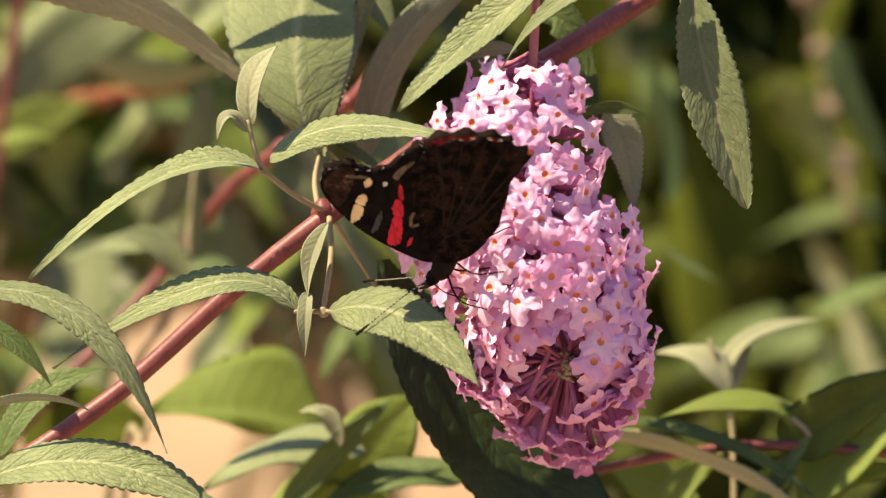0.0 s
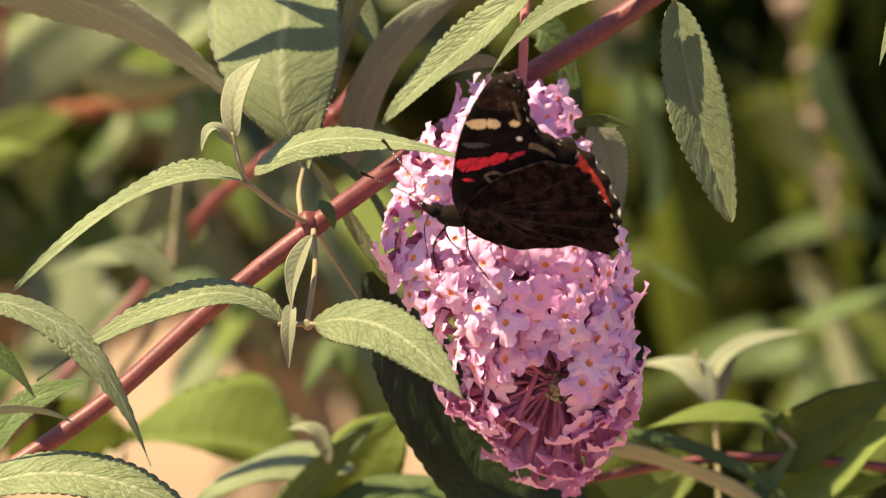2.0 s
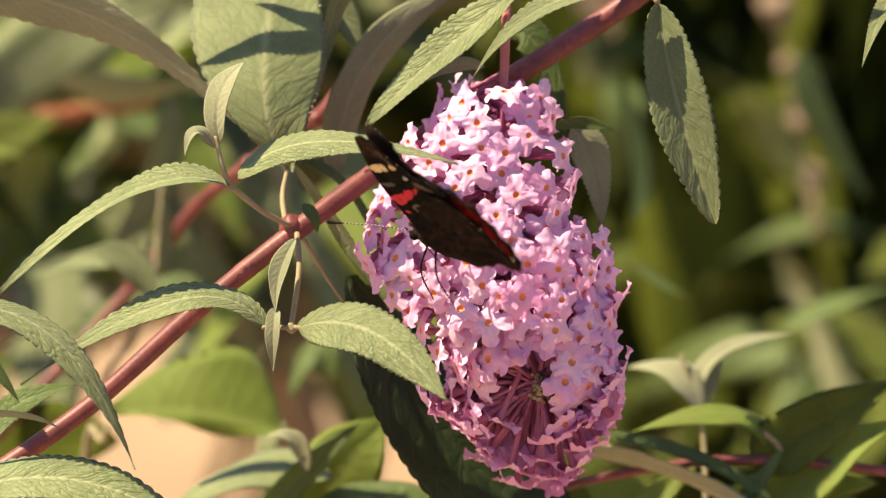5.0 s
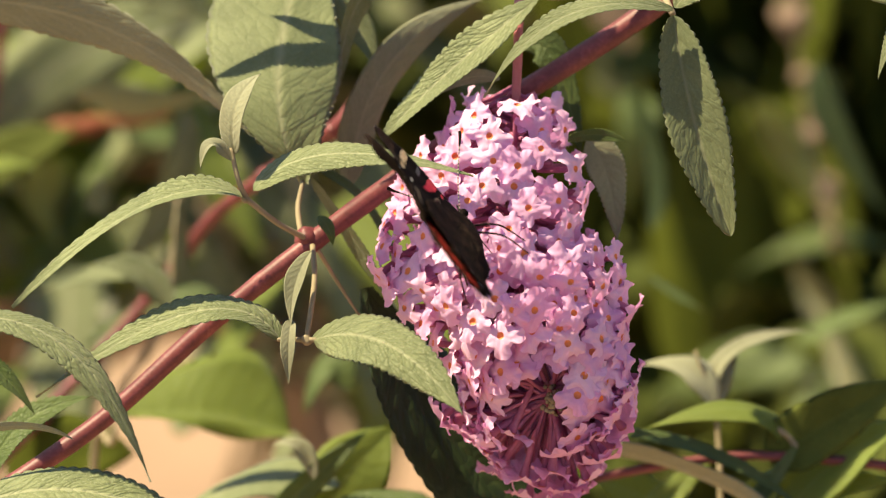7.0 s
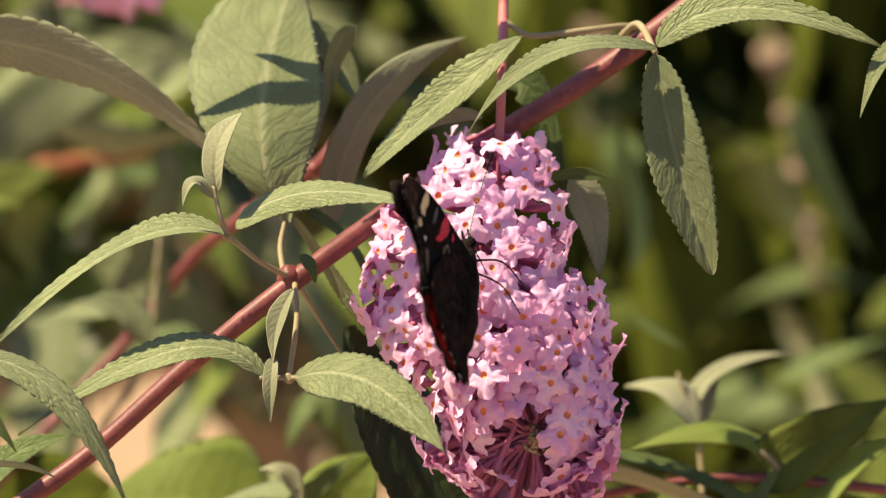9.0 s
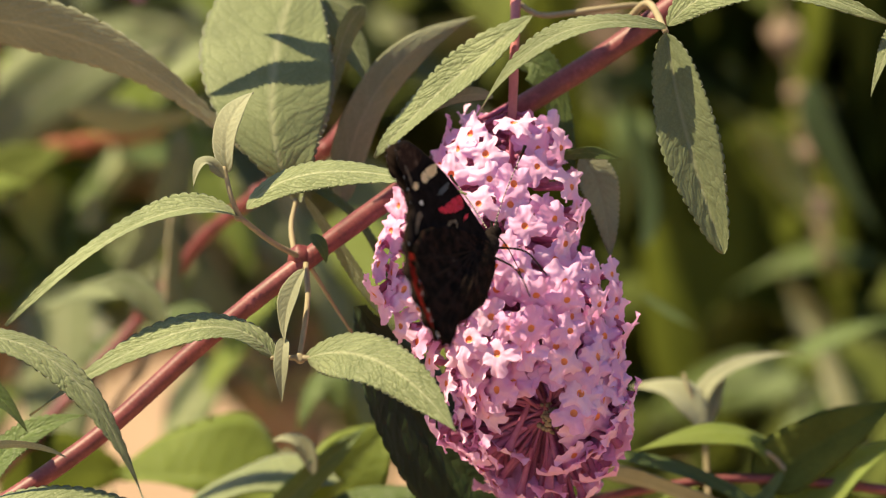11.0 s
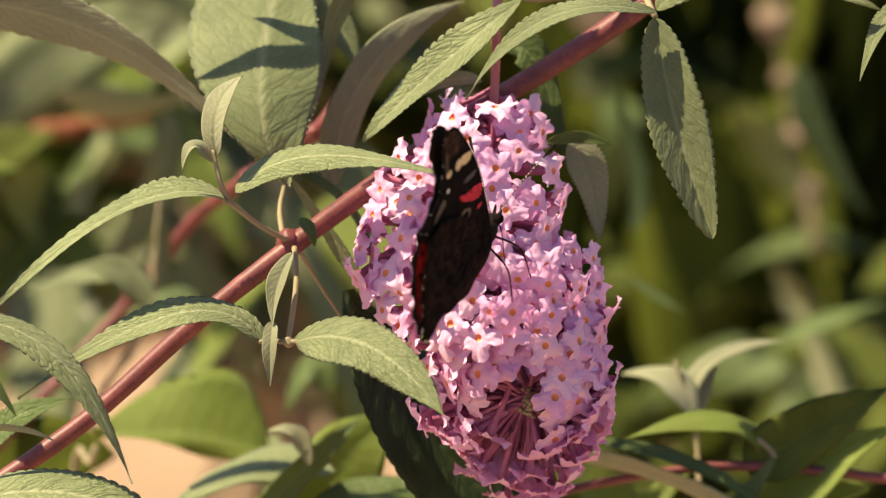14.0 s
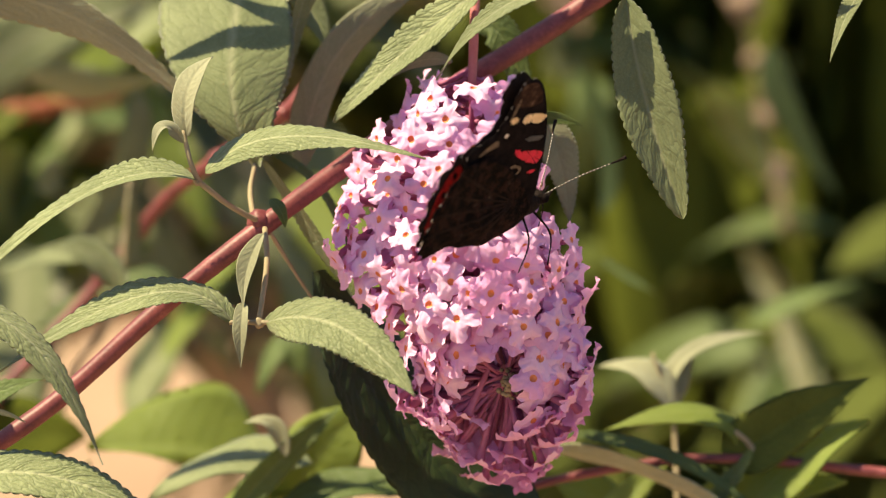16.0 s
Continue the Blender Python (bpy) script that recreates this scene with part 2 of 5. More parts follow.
def blade(b, base, mid, tip, width, face, rows=92, cols=9, fold=0.1, teeth=0.09, shift=Vector(), seed=0, pucker=0.016, shape=(0.62, 1.0), left=None, right=1.0):
    """A toothed lance-shaped leaf of two skins between base and tip (world metres; width in metres)."""
    base, mid, tip = (Vector(p) - shift for p in (base, mid, tip))
    ctrl = mid * 2 - (base + tip) / 2
    uvl = b.loops.layers.uv.verify()
    rng = random.Random(seed)
    ph = rng.uniform(0, 6.28)
    thick = min(0.0005, width * 0.03)
    top, low = [], []
    ka, kb = shape
    peak = (ka / (ka + kb)) ** ka * (kb / (ka + kb)) ** kb
    la, lb = left or shape
    peak_left = (la / (la + lb)) ** la * (lb / (la + lb)) ** lb
    nv = 10.0
    jit = [rng.uniform(0, 6.28) for _ in range(4)]
    cap = min(pucker * width, 0.0004)

    def along(s, x):
        k = 0 if x > 0 else 1
        return s + (0.012 * math.sin(s * 23 + jit[k]) + 0.008 * math.sin(s * 41 + jit[k + 2])) * (abs(x) > 0)

    for i in range(rows + 1):
        s = i / rows
        p = base * (1 - s) ** 2 + ctrl * 2 * s * (1 - s) + tip * s * s
        tan = ((ctrl - base) * (1 - s) + (tip - ctrl) * s).normalized()
        side = tan.cross(face).normalized()
        nor = side.cross(tan).normalized()
        if nor.dot(face) < 0:
            nor = -nor
        hw = width / 2 * max(s ** ka * (1 - s) ** kb / peak, 0.05 if s < 0.5 else 0.012)
        hw *= 1 + 0.05 * math.sin(s * 11 + ph)
        hl = hw if left is None else width / 2 * max(s ** la * (1 - s) ** lb / peak_left, 0.03)
        lift = 0.06 * width * math.sin(s * 9 + ph)
        rt, rl = [], []
        for j in range(-cols, cols + 1):
            x = j / cols
            edge = abs(x) == 1
            k = (hw * right if x > 0 else hl) * x
            if edge:
                k += (1 if x > 0 else -1) * min(teeth * hw, 0.00026) * ((0.0, 0.8, 1.0, 0.8)[i % 4] * 2 - 1.3) * (1 if rows > 50 or i % 2 else 0.3)
            q = abs(math.sin(math.pi * (along(s, x) * nv - abs(x) * 1.6))) ** 0.7
            h = fold * abs(k) + lift * abs(x) ** 2 * (1 if x > 0 else -0.7)
            q += 0.35 * abs(math.sin(math.pi * (abs(x) * 3.5 + math.floor(along(s, x) * nv - abs(x) * 1.6) * 0.5))) ** 0.8
            h += cap * (q - 0.7) * (1 - abs(x) ** 4) * (1 if abs(x) > 0.05 else 0) * min(1, hw / (width * 0.2))
            if abs(x) < 0.05:
                h -= cap * 0.8
            c = p + side * k + nor * h
            rt.append(b.verts.new(c))
            rl.append(rt[-1] if edge else b.verts.new(c - nor * thick * (1 - x * x)))
        top.append(rt)
        low.append(rl)
    for i in range(rows):
        for j in range(2 * cols):
            st = [(i, j), (i, j + 1), (i + 1, j + 1), (i + 1, j)]
            for grid, mi, order in ((top, 0, st), (low, 1, st[::-1])):
                f = b.faces.new([grid[a][c] for a, c in order])
                f.material_index = mi
                for lp, (a, c) in zip(f.loops, order):
                    lp[uvl].uv = (along(a / rows, c / cols - 1), c / (2 * cols))
    return b


def tube(b, pts, r0, r1, sides=10, steps=8, lumps=0.0, seed=0):
    """A round stem through pts, its thickness going from r0 to r1."""
    pts = [Vector(p) for p in pts]
    ext = [pts[0] * 2 - pts[1]] + pts + [pts[-1] * 2 - pts[-2]]
    line = []
    for i in range(1, len(ext) - 2):
        a, p, q, c = ext[i - 1:i + 3]
        for k in range(steps):
            s = k / steps
            line.append(0.5 * (p * 2 + (q - a) * s + (a * 2 - p * 5 + q * 4 - c) * s * s + (p * 3 - a - q * 3 + c) * s ** 3))
    line.append(pts[-1])
    n = len(line) - 1
    rng = random.Random(seed)
    up = Vector((0.3, 0.5, 0.8))
    rings = []
    for i, p in enumerate(line):
        tan = (line[min(i + 1, n)] - line[max(i - 1, 0)]).normalized()
        s1 = tan.cross(up).normalized()
        s2 = tan.cross(s1)
        r = (r0 + (r1 - r0) * i / n) * (1 + lumps * rng.uniform(-1, 1))
        rings.append([b.verts.new(p + (s1 * math.cos(6.2832 * k / sides) + s2 * math.sin(6.2832 * k / sides)) * r) for k in range(sides)])
    for i in range(n):
        for k in range(sides):
            b.faces.new((rings[i][k], rings[i][(k + 1) % sides], rings[i + 1][(k + 1) % sides], rings[i + 1][k]))
    b.faces.new(rings[0][::-1])
    b.faces.new(rings[-1])
    return b


def put_leaves(parent, rows, name="leaf", n=92, cols=9):
    for i, (base, mid, tip, width, face, skin, kw) in enumerate(rows):
        b = blade(bmesh.new(), at(*base), at(*mid), at(*tip), width * 0.01, (SHEET @ Vector(face)).normalized(), rows=n, cols=cols,
                  shift=parent.matrix_world.translation, seed=i, **kw)
        part(name, b, SKINS[skin], parent)


def put_stems(parent, rows, name="stem", lumps=0.03):
    o = parent.matrix_world.translation
    for i, (pts, r0, r1, skin) in enumerate(rows):
        b = tube(bmesh.new(), [at(*p) - o for p in pts], r0 * 0.01, r1 * 0.01, sides=14, lumps=lumps, seed=i)
        part(name, b, STEMS[skin], parent)


# ---- ground ----
def build_ground():
    b = bmesh.new()
    n = 40
    size = 60.0
    vs = [[b.verts.new((size * ((i / n) * 2 - 1) ** 3, size * ((j / n) * 2 - 1) ** 3 + 2, 0.03 * noise.noise((i * 0.7, j * 0.7, 0)))) for j in range(n + 1)] for i in range(n + 1)]
    for i in range(n):
        for j in range(n):
            b.faces.new((vs[i][j], vs[i + 1][j], vs[i + 1][j + 1], vs[i][j + 1]))
    g = part("ground", b, SOIL, None)
    tagged(g, "dry sandy garden soil seen between the leaves", "ground", kind="structure")


build_ground()

# ---- the branch with the flower ----
LEAF_MAIN = [
    ((-3.92, 1.71, -0.80), (-6.10, 1.59, -1.20), (-9.01, -0.66, -1.50), 0.93, (-0.15, 0.85, -0.45), 'grey', dict(fold=.25)),
    ((-3.79, 1.89, -1.00), (-2.02, 2.70, -1.30), (1.03, 2.19, -2.00), 0.97, (0.05, 0.75, -0.62), 'grey', dict(fold=-.15)),
    ((-4.19, 2.70, -1.00), (-4.17, 3.72, -1.15), (-3.64, 4.47, -0.70), 0.66, (-0.50, 0.35, -0.80), 'young', dict(fold=.22,teeth=.02,pucker=.02,shape=(.5,.7))),
    ((-4.25, 2.55, -1.10), (-4.70, 2.91, -1.30), (-4.93, 2.33, -1.40), 0.32, (-0.50, 0.50, -0.70), 'young', dict(fold=.3,teeth=.02)),
    ((-2.76, 2.10, 1.25), (-3.30, 4.55, 1.30), (-2.55, 8.00, 4.20), 3.50, (0.05, 0.10, -0.98), 'smooth', dict(fold=-.16,shape=(.8,.75),left=(1.6,.7),right=.77,pucker=.005,teeth=.04)),
    ((-12.20, 6.25, 2.60), (-7.60, 5.80, 2.40), (-3.95, 3.20, 2.20), 1.36, (0.25, 0.55, 0.75), 'grey', dict(fold=.04,pucker=.003)),
    ((2.53, 6.23, 0.50), (0.39, 4.46, 0.30), (-0.99, 3.04, 0.20), 0.98, (-0.60, 0.25, -0.75), 'grey', dict(fold=.18)),
    ((5.40, 5.83, -1.30), (3.00, 5.66, -1.60), (1.27, 3.94, -0.60), 0.70, (-0.10, 0.75, -0.62), 'grey', dict(fold=.1)),
    ((5.44, 5.74, -0.80), (5.86, 3.48, -1.00), (6.67, 0.88, -1.00), 1.30, (0.10, 0.05, -0.99), 'smooth', dict(fold=.38,pucker=.02,shape=(.62,.66))),
    ((5.46, 5.90, -0.80), (7.38, 6.76, -1.00), (10.35, 5.88, -1.20), 0.99, (0.00, 0.60, -0.80), 'grey', dict(fold=.1)),
    ((10.86, 6.21, -0.80), (10.32, 5.46, -1.00), (9.88, 4.31, -1.20), 0.45, (-0.60, 0.20, -0.70), 'grey', dict(fold=.2)),
    ((1.65, 4.40, 0.80), (0.96, 4.44, 0.70), (0.20, 4.02, 0.70), 0.33, (0.00, 0.30, 0.95), 'young', dict(fold=.1)),
    ((3.63, 3.12, 1.60), (4.08, 2.30, 1.60), (4.29, 0.84, 1.50), 0.92, (0.25, 0.30, -0.92), 'young', dict(fold=.1)),
    ((3.09, 3.03, 0.50), (3.84, 3.15, 0.40), (4.54, 2.95, 0.40), 0.30, (0.30, -0.30, -0.90), 'green', dict(fold=.1)),
    ((-1.75, 2.05, 3.00), (-0.90, 4.75, 3.00), (1.30, 6.35, 3.20), 1.02, (-0.40, 0.20, 0.85), 'smooth', dict(fold=.1,pucker=.01,teeth=0)),
    ((-10.52, -0.97, -2.00), (-7.87, -1.45, -2.20), (-5.95, -4.42, -2.40), 0.96, (0.35, 0.72, -0.60), 'grey', dict(fold=-.15)),
    ((-3.18, -1.37, -1.00), (-5.11, -0.76, -1.20), (-8.49, -2.60, -1.60), 0.98, (-0.05, 0.78, -0.60), 'grey', dict(fold=.08)),
    ((-2.53, 0.57, -0.90), (-2.87, -0.17, -1.10), (-2.95, -1.04, -1.20), 0.44, (-0.40, 0.10, -0.90), 'young', dict(fold=.5,teeth=.02,pucker=.018)),
    ((-2.95, -0.95, -1.10), (-3.01, -1.47, -1.30), (-3.01, -2.36, -1.20), 0.36, (-0.20, 0.30, -0.90), 'young', dict(fold=.4,teeth=.02,pucker=.018)),
    ((-2.48, -1.37, -1.20), (-0.84, -1.45, -2.60), (0.77, -2.92, -4.00), 1.38, (-0.20, 0.62, -0.76), 'grey', dict(fold=-.12)),
    ((-10.02, -5.04, -1.50), (-7.29, -4.65, -1.80), (-4.46, -5.93, -2.00), 1.38, (-0.05, 0.72, -0.69), 'grey', dict(fold=0.0)),
    ((-10.31, -1.48, -0.50), (-9.37, -2.10, -0.60), (-8.62, -2.99, -0.60), 0.57, (0.40, 0.60, -0.70), 'green', dict(fold=.1)),
    ((-10.15, -3.46, -1.50), (-8.78, -3.23, -1.60), (-7.68, -3.53, -1.60), 0.25, (0.00, 0.60, 0.75), 'young', dict(fold=.1)),
    ((-9.88, -4.65, 0.80), (-9.01, -3.27, 0.90), (-7.40, -2.66, 1.00), 0.78, (-0.30, 0.50, -0.80), 'green', dict(fold=.1)),
    # hangs behind the spike; its shade comes from the near-black skin
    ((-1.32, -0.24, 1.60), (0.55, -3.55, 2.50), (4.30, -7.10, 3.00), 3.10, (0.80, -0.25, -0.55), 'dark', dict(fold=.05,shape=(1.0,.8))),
    ((-2.59, 2.23, 1.50), (-1.51, 0.65, 1.50), (-0.50, -1.00, 1.60), 0.51, (-0.75, -0.20, -0.55), 'grey', dict(fold=.1)),
    ((-2.47, 2.44, 2.00), (-1.20, 1.42, 2.20), (-0.50, -0.50, 2.20), 0.46, (0.75, 0.30, -0.40), 'green', dict(fold=.1)),
    ((-1.20, 6.54, 2.40), (-1.72, 5.77, 2.40), (-2.00, 4.17, 2.40), 0.64, (0.70, 0.10, -0.60), 'grey', dict(fold=.1)),
    ((-2.25, 6.75, 3.60), (-1.61, 5.84, 3.60), (-1.02, 4.54, 3.40), 0.78, (0.40, 0.20, -0.85), 'grey', dict(fold=.1)),
    ((-4.40, 9.60, 0.60), (-5.60, 8.75, 0.40), (-6.90, 7.75, 0.30), 0.46, (0.00, 0.80, -0.60), 'grey', dict(fold=.1)),
    ((-4.20, 9.70, 0.60), (-4.70, 9.30, 0.90), (-5.30, 8.70, 1.30), 0.50, (0.00, 0.80, -0.60), 'grey', dict(fold=.1)),
    ((-1.90, 9.60, -0.15), (-3.20, 8.65, -0.60), (-4.60, 7.70, -1.05), 1.20, (0.30, 0.60, -0.75), 'grey', dict(fold=.1)),
    ((-1.60, 9.70, -0.10), (-0.50, 10.45, 0.05), (0.80, 11.20, 0.20), 1.20, (0.30, 0.60, -0.75), 'grey', dict(fold=.1)),
    ((-2.40, 1.34, -0.05), (-2.16, 1.08, -0.30), (-2.06, 0.70, -0.25), 0.30, (0.20, 0.30, -0.92), 'green', dict(fold=.1)),
    ((2.25, 5.14, 2.50), (2.90, 4.88, 2.50), (3.53, 2.70, 2.40), 0.90, (0.30, 0.20, -0.85), 'green', dict(fold=.1)),
]
STEM_MAIN = [
    ([(-38.00, -118.00, 12.00), (-36.00, -80.00, 10.00), (-28.00, -32.00, 5.00), (-13.02, -7.14, -0.20)], 0.400, 0.200, 'red'),
    ([(-13.27, -7.29, -0.20), (-11.30, -6.03, 0.00), (-9.80, -4.98, 0.00), (-7.19, -3.17, 0.20), (-4.81, -1.05, 0.30), (-2.62, 0.70, 0.30), (-0.81, 2.06, 1.00), (1.48, 3.73, 1.80), (2.88, 4.59, 2.00), (4.55, 5.67, 2.20), (6.60, 7.18, 2.40)], 0.190, 0.262, 'red'),
    ([(-2.68, 0.86, 0.10), (-3.29, 1.20, -0.40), (-3.94, 1.71, -0.80)], 0.062, 0.062, 'pale'),
    ([(-3.94, 1.71, -0.80), (-4.11, 2.12, -1.00), (-4.28, 2.83, -1.00)], 0.062, 0.050, 'pale'),
    ([(-2.77, 0.89, 0.40), (-2.86, 1.53, 0.90), (-2.76, 2.15, 1.24)], 0.070, 0.050, 'pale'),
    ([(-2.52, 0.70, 0.10), (-2.46, -0.11, -0.60), (-2.62, -1.37, -1.10)], 0.062, 0.062, 'pale'),
    ([(-2.62, -1.37, -1.10), (-2.40, -1.37, -1.20), (-2.27, -1.37, -1.20)], 0.062, 0.050, 'pale'),
    ([(-2.62, -1.37, -1.10), (-2.90, -1.37, -1.00), (-3.27, -1.37, -1.00)], 0.062, 0.050, 'pale'),
    ([(4.66, 6.13, 1.90), (5.13, 6.51, 1.00), (5.42, 5.77, -0.80)], 0.088, 0.075, 'pale'),
    ([(6.60, 7.18, 2.40), (4.00, 9.30, 1.80), (1.20, 9.90, 0.80), (-1.75, 9.65, -0.12), (-4.30, 9.65, 0.60)], 0.120, 0.060, 'red'),
    ([(2.12, 6.68, 1.75), (2.48, 6.40, 1.65), (2.88, 6.28, 1.60), (3.90, 6.40, 1.60), (4.90, 6.53, 2.00), (5.50, 6.42, 2.32)], 0.062, 0.070, 'pale'),
    ([(-2.43, 0.64, 0.30), (-1.82, -0.37, 1.00), (-1.06, -1.51, 1.40)], 0.050, 0.025, 'pale'),
]


def build_branch():
    branch = thing("lilac_branch", "reddish summer lilac branch with downy grey-green leaves", "branch", where=at(-2.6, 0.8, 0))
    put_stems(branch, STEM_MAIN)
    put_leaves(branch, LEAF_MAIN)
    o = branch.matrix_world.translation
    # swollen joints where leaf stalks leave the branch
    for (u, v, w), r in (((-2.65, 0.85, 0.3), 0.27), ((5.15, 5.95, -0.8), 0.12), ((-3.97, 1.72, -0.8), 0.1), ((-2.62, -1.38, -1.1), 0.12)):
        b = bmesh.new()
        bmesh.ops.create_icosphere(b, subdivisions=3, radius=r * 0.01)
        for vt in b.verts:
            vt.co *= 1 + 0.25 * noise.noise(vt.co * 900)
            vt.co += at(u, v, w) - o
        part("stem_joint", b, BARK_RED if r > 0.2 else BARK_PALE, branch)
    return branch


branch = build_branch()


# ---- the flower spike ----
def floret_mesh(seed):
    """A small trumpet flower: tube, orange throat and four broad crinkled lobes that run together at the mouth."""
    rng = random.Random(seed)
    b = bmesh.new()
    cm = 0.01
    na, nr = 56, 9
    prev = None
    for z, r in ((-1.0, 0.035), (-0.85, 0.055), (-0.5, 0.06), (-0.18, 0.072), (-0.03, 0.10)):
        ring = [b.verts.new(Vector((r * math.cos(6.2832 * k / 12), r * math.sin(6.2832 * k / 12), z)) * cm) for k in range(12)]
        if prev:
            for k in range(12):
                b.faces.new((prev[k], prev[(k + 1) % 12], ring[(k + 1) % 12], ring[k])).material_index = 1
        prev = ring
    lobes = [(rng.uniform(0.40, 0.50), rng.uniform(-0.26, 0.04), rng.uniform(-0.15, 0.03), rng.uniform(-0.07, 0.07), rng.uniform(0, 6.28), rng.uniform(0.22, 0.34)) for _ in range(4)]
    sinus = [rng.uniform(0.11, 0.14) for _ in range(4)]
    rows = []
    for i in range(nr + 1):
        row = []
        for k in range(na):
            a = 6.2832 * (k + 0.5) / na
            n = int((a + math.pi / 4) // (math.pi / 2)) % 4
            c = ((a + math.pi / 4) % (math.pi / 2)) / (math.pi / 4) - 1
            length, bend, curl, twist, ph, power = lobes[n]
            low = sinus[n] if c < 0 else sinus[(n + 1) % 4]
            lob = math.cos(c * math.pi / 2) ** power
            edge = low + (length - low) * lob * (1 - 0.09 * math.exp(-(c / 0.16) ** 2) - 0.10 * abs(c) ** 3) * (1 + 0.035 * math.sin(c * 8 + ph))
            s = i / nr
            r = 0.07 + (edge - 0.07) * s
            out = max(0.0, (r - 0.12) / 0.36)
            aa = a - c * math.pi / 4 * 0.24 * (1 - 2.2 * abs(out - 0.45) ** 1.5)
            rim = max(0.0, s - 0.55) / 0.45
            z = 0.045 * math.sin(min(1.0, r / 0.2) * 1.57) - 0.03 + bend * out ** 2 + curl * c * c * out * 1.6 + twist * c * out
            z += rim * out * (0.065 * math.sin(c * 5.5 + ph) + 0.035 * math.sin(c * 11 + ph * 2))
            z += 0.025 * noise.noise((r * 9 * math.cos(a) + seed, r * 9 * math.sin(a), seed * 1.7))
            row.append(b.verts.new(Vector((r * math.cos(aa), r * math.sin(aa), z)) * cm))
        rows.append(row)
    for i in range(nr):
        for k in range(na):
            b.faces.new((rows[i][k], rows[i + 1][k], rows[i + 1][(k + 1) % na], rows[i][(k + 1) % na]))
    # the throat: a shallow orange cup
    deep = b.verts.new(Vector((0, 0, -0.09)) * cm)
    cup = [b.verts.new(Vector((0.085 * math.cos(6.2832 * k / 14), 0.085 * math.sin(6.2832 * k / 14), -0.012 + 0.004 * (k % 2))) * cm) for k in range(14)]
    for k in range(14):
        b.faces.new((cup[k], cup[(k + 1) % 14], deep)).material_index = 2
    me = bpy.data.meshes.new("floret")
    b.to_mesh(me)
    b.free()
    for p in me.polygons:
        p.use_smooth = True
    for m in (PETAL, TUBE, THROAT):
        me.materials.append(m)
    return me


# outline of the spike down its length: v, middle u, radius (cm)
SPIKE = [(3.9, 2.0, 0.95), (3.26, 1.76, 1.6), (2.39, 1.45, 2.18), (1.26, 1.48, 2.30), (0.01, 1.89, 2.48),
         (-0.99, 2.05, 2.40), (-1.99, 2.45, 2.30), (-2.74, 2.68, 2.15), (-3.74, 2.68, 1.75), (-4.4, 2.8, 1.2), (-4.95, 2.9, 0.5)]
END = (2.78, -2.75, -0.35)


# where the florets that face the open side stand: across and up the sheet, cm
FLORETS_UP = [(1.40, 3.06), (0.64, 2.61), (0.50, 3.47), (1.07, 3.55), (1.48, 2.50), (2.01, 2.39), (2.54, 2.79), (3.09, 3.22), (3.31, 2.34), (1.23, 1.96), (1.93, 1.94), (2.24, 1.47), (3.15, 1.08), (-0.52, 1.94), (-0.12, 2.65), (-0.07, 0.86), (0.12, 1.75), (-0.70, 1.39), (2.91, 1.63), (3.52, 1.63), (1.81, 1.02), (0.34, 2.18), (0.91, 1.63)]
FLORETS_MID = [(4.29, -0.54), (4.42, -1.09), (4.29, -1.76), (-0.83, -0.21), (-0.93, 1.14), (3.13, 0.25), (3.15, -0.15), (3.89, -0.24), (0.52, 0.52), (-0.09, -0.35), (0.52, -0.27), (1.13, -0.02), (-0.97, 0.65), (-0.68, 0.47), (0.43, -0.67), (-0.48, -0.72), (-0.12, -1.06), (1.01, -1.00), (1.50, -0.51), (2.14, 0.47), (2.48, -0.05), (3.73, 0.59), (4.20, 0.41), (4.29, -0.15), (4.59, -0.82), (2.36, -0.76), (3.22, -0.82), (4.01, -0.94), (2.91, -1.16), (1.62, -1.31), (2.30, -1.22), (1.87, -0.76), (3.85, -1.40), (-1.07, -0.02), (4.32, -1.37), (-0.40, 0.10), (1.62, 0.59)]
FLORETS_LOW = [(3.83, -2.72), (3.71, -3.51), (4.10, -3.23), (3.31, -2.62), (4.17, -1.98), (3.64, -1.68), (1.26, -2.29), (0.83, -2.87), (1.40, -3.51), (1.35, -3.94), (3.34, -3.58), (1.62, -2.11), (1.97, -1.96), (0.95, -2.35), (1.40, -2.68), (0.52, -1.98), (0.15, -1.49), (3.46, -2.19), (4.44, -1.95), (3.44, -3.02), (3.03, -3.97), (4.32, -2.90), (3.97, -2.33), (4.69, -2.29), (0.64, -3.27), (1.11, -3.67), (0.30, -3.18), (1.62, -4.25), (2.17, -4.49), (2.57, -4.70), (3.15, -4.78), (3.83, -4.13), (4.17, -3.85), (3.58, -4.56), (4.38, -3.39), (2.79, -4.34), (4.62, -2.72), (1.26, -3.21), (1.07, -1.74), (3.09, -1.49)]


def spike_at(v):
    vs = [r[0] for r in SPIKE][::-1]
    w = float(np.interp(v, [-4.4, -2.6, -0.8, 1.0, 3.6], [1.3, 0.75, 0.25, 0.35, 1.0]))
    return float(np.interp(v, vs, [r[1] for r in SPIKE][::-1])), float(np.interp(v, vs, [r[2] for r in SPIKE][::-1])), w


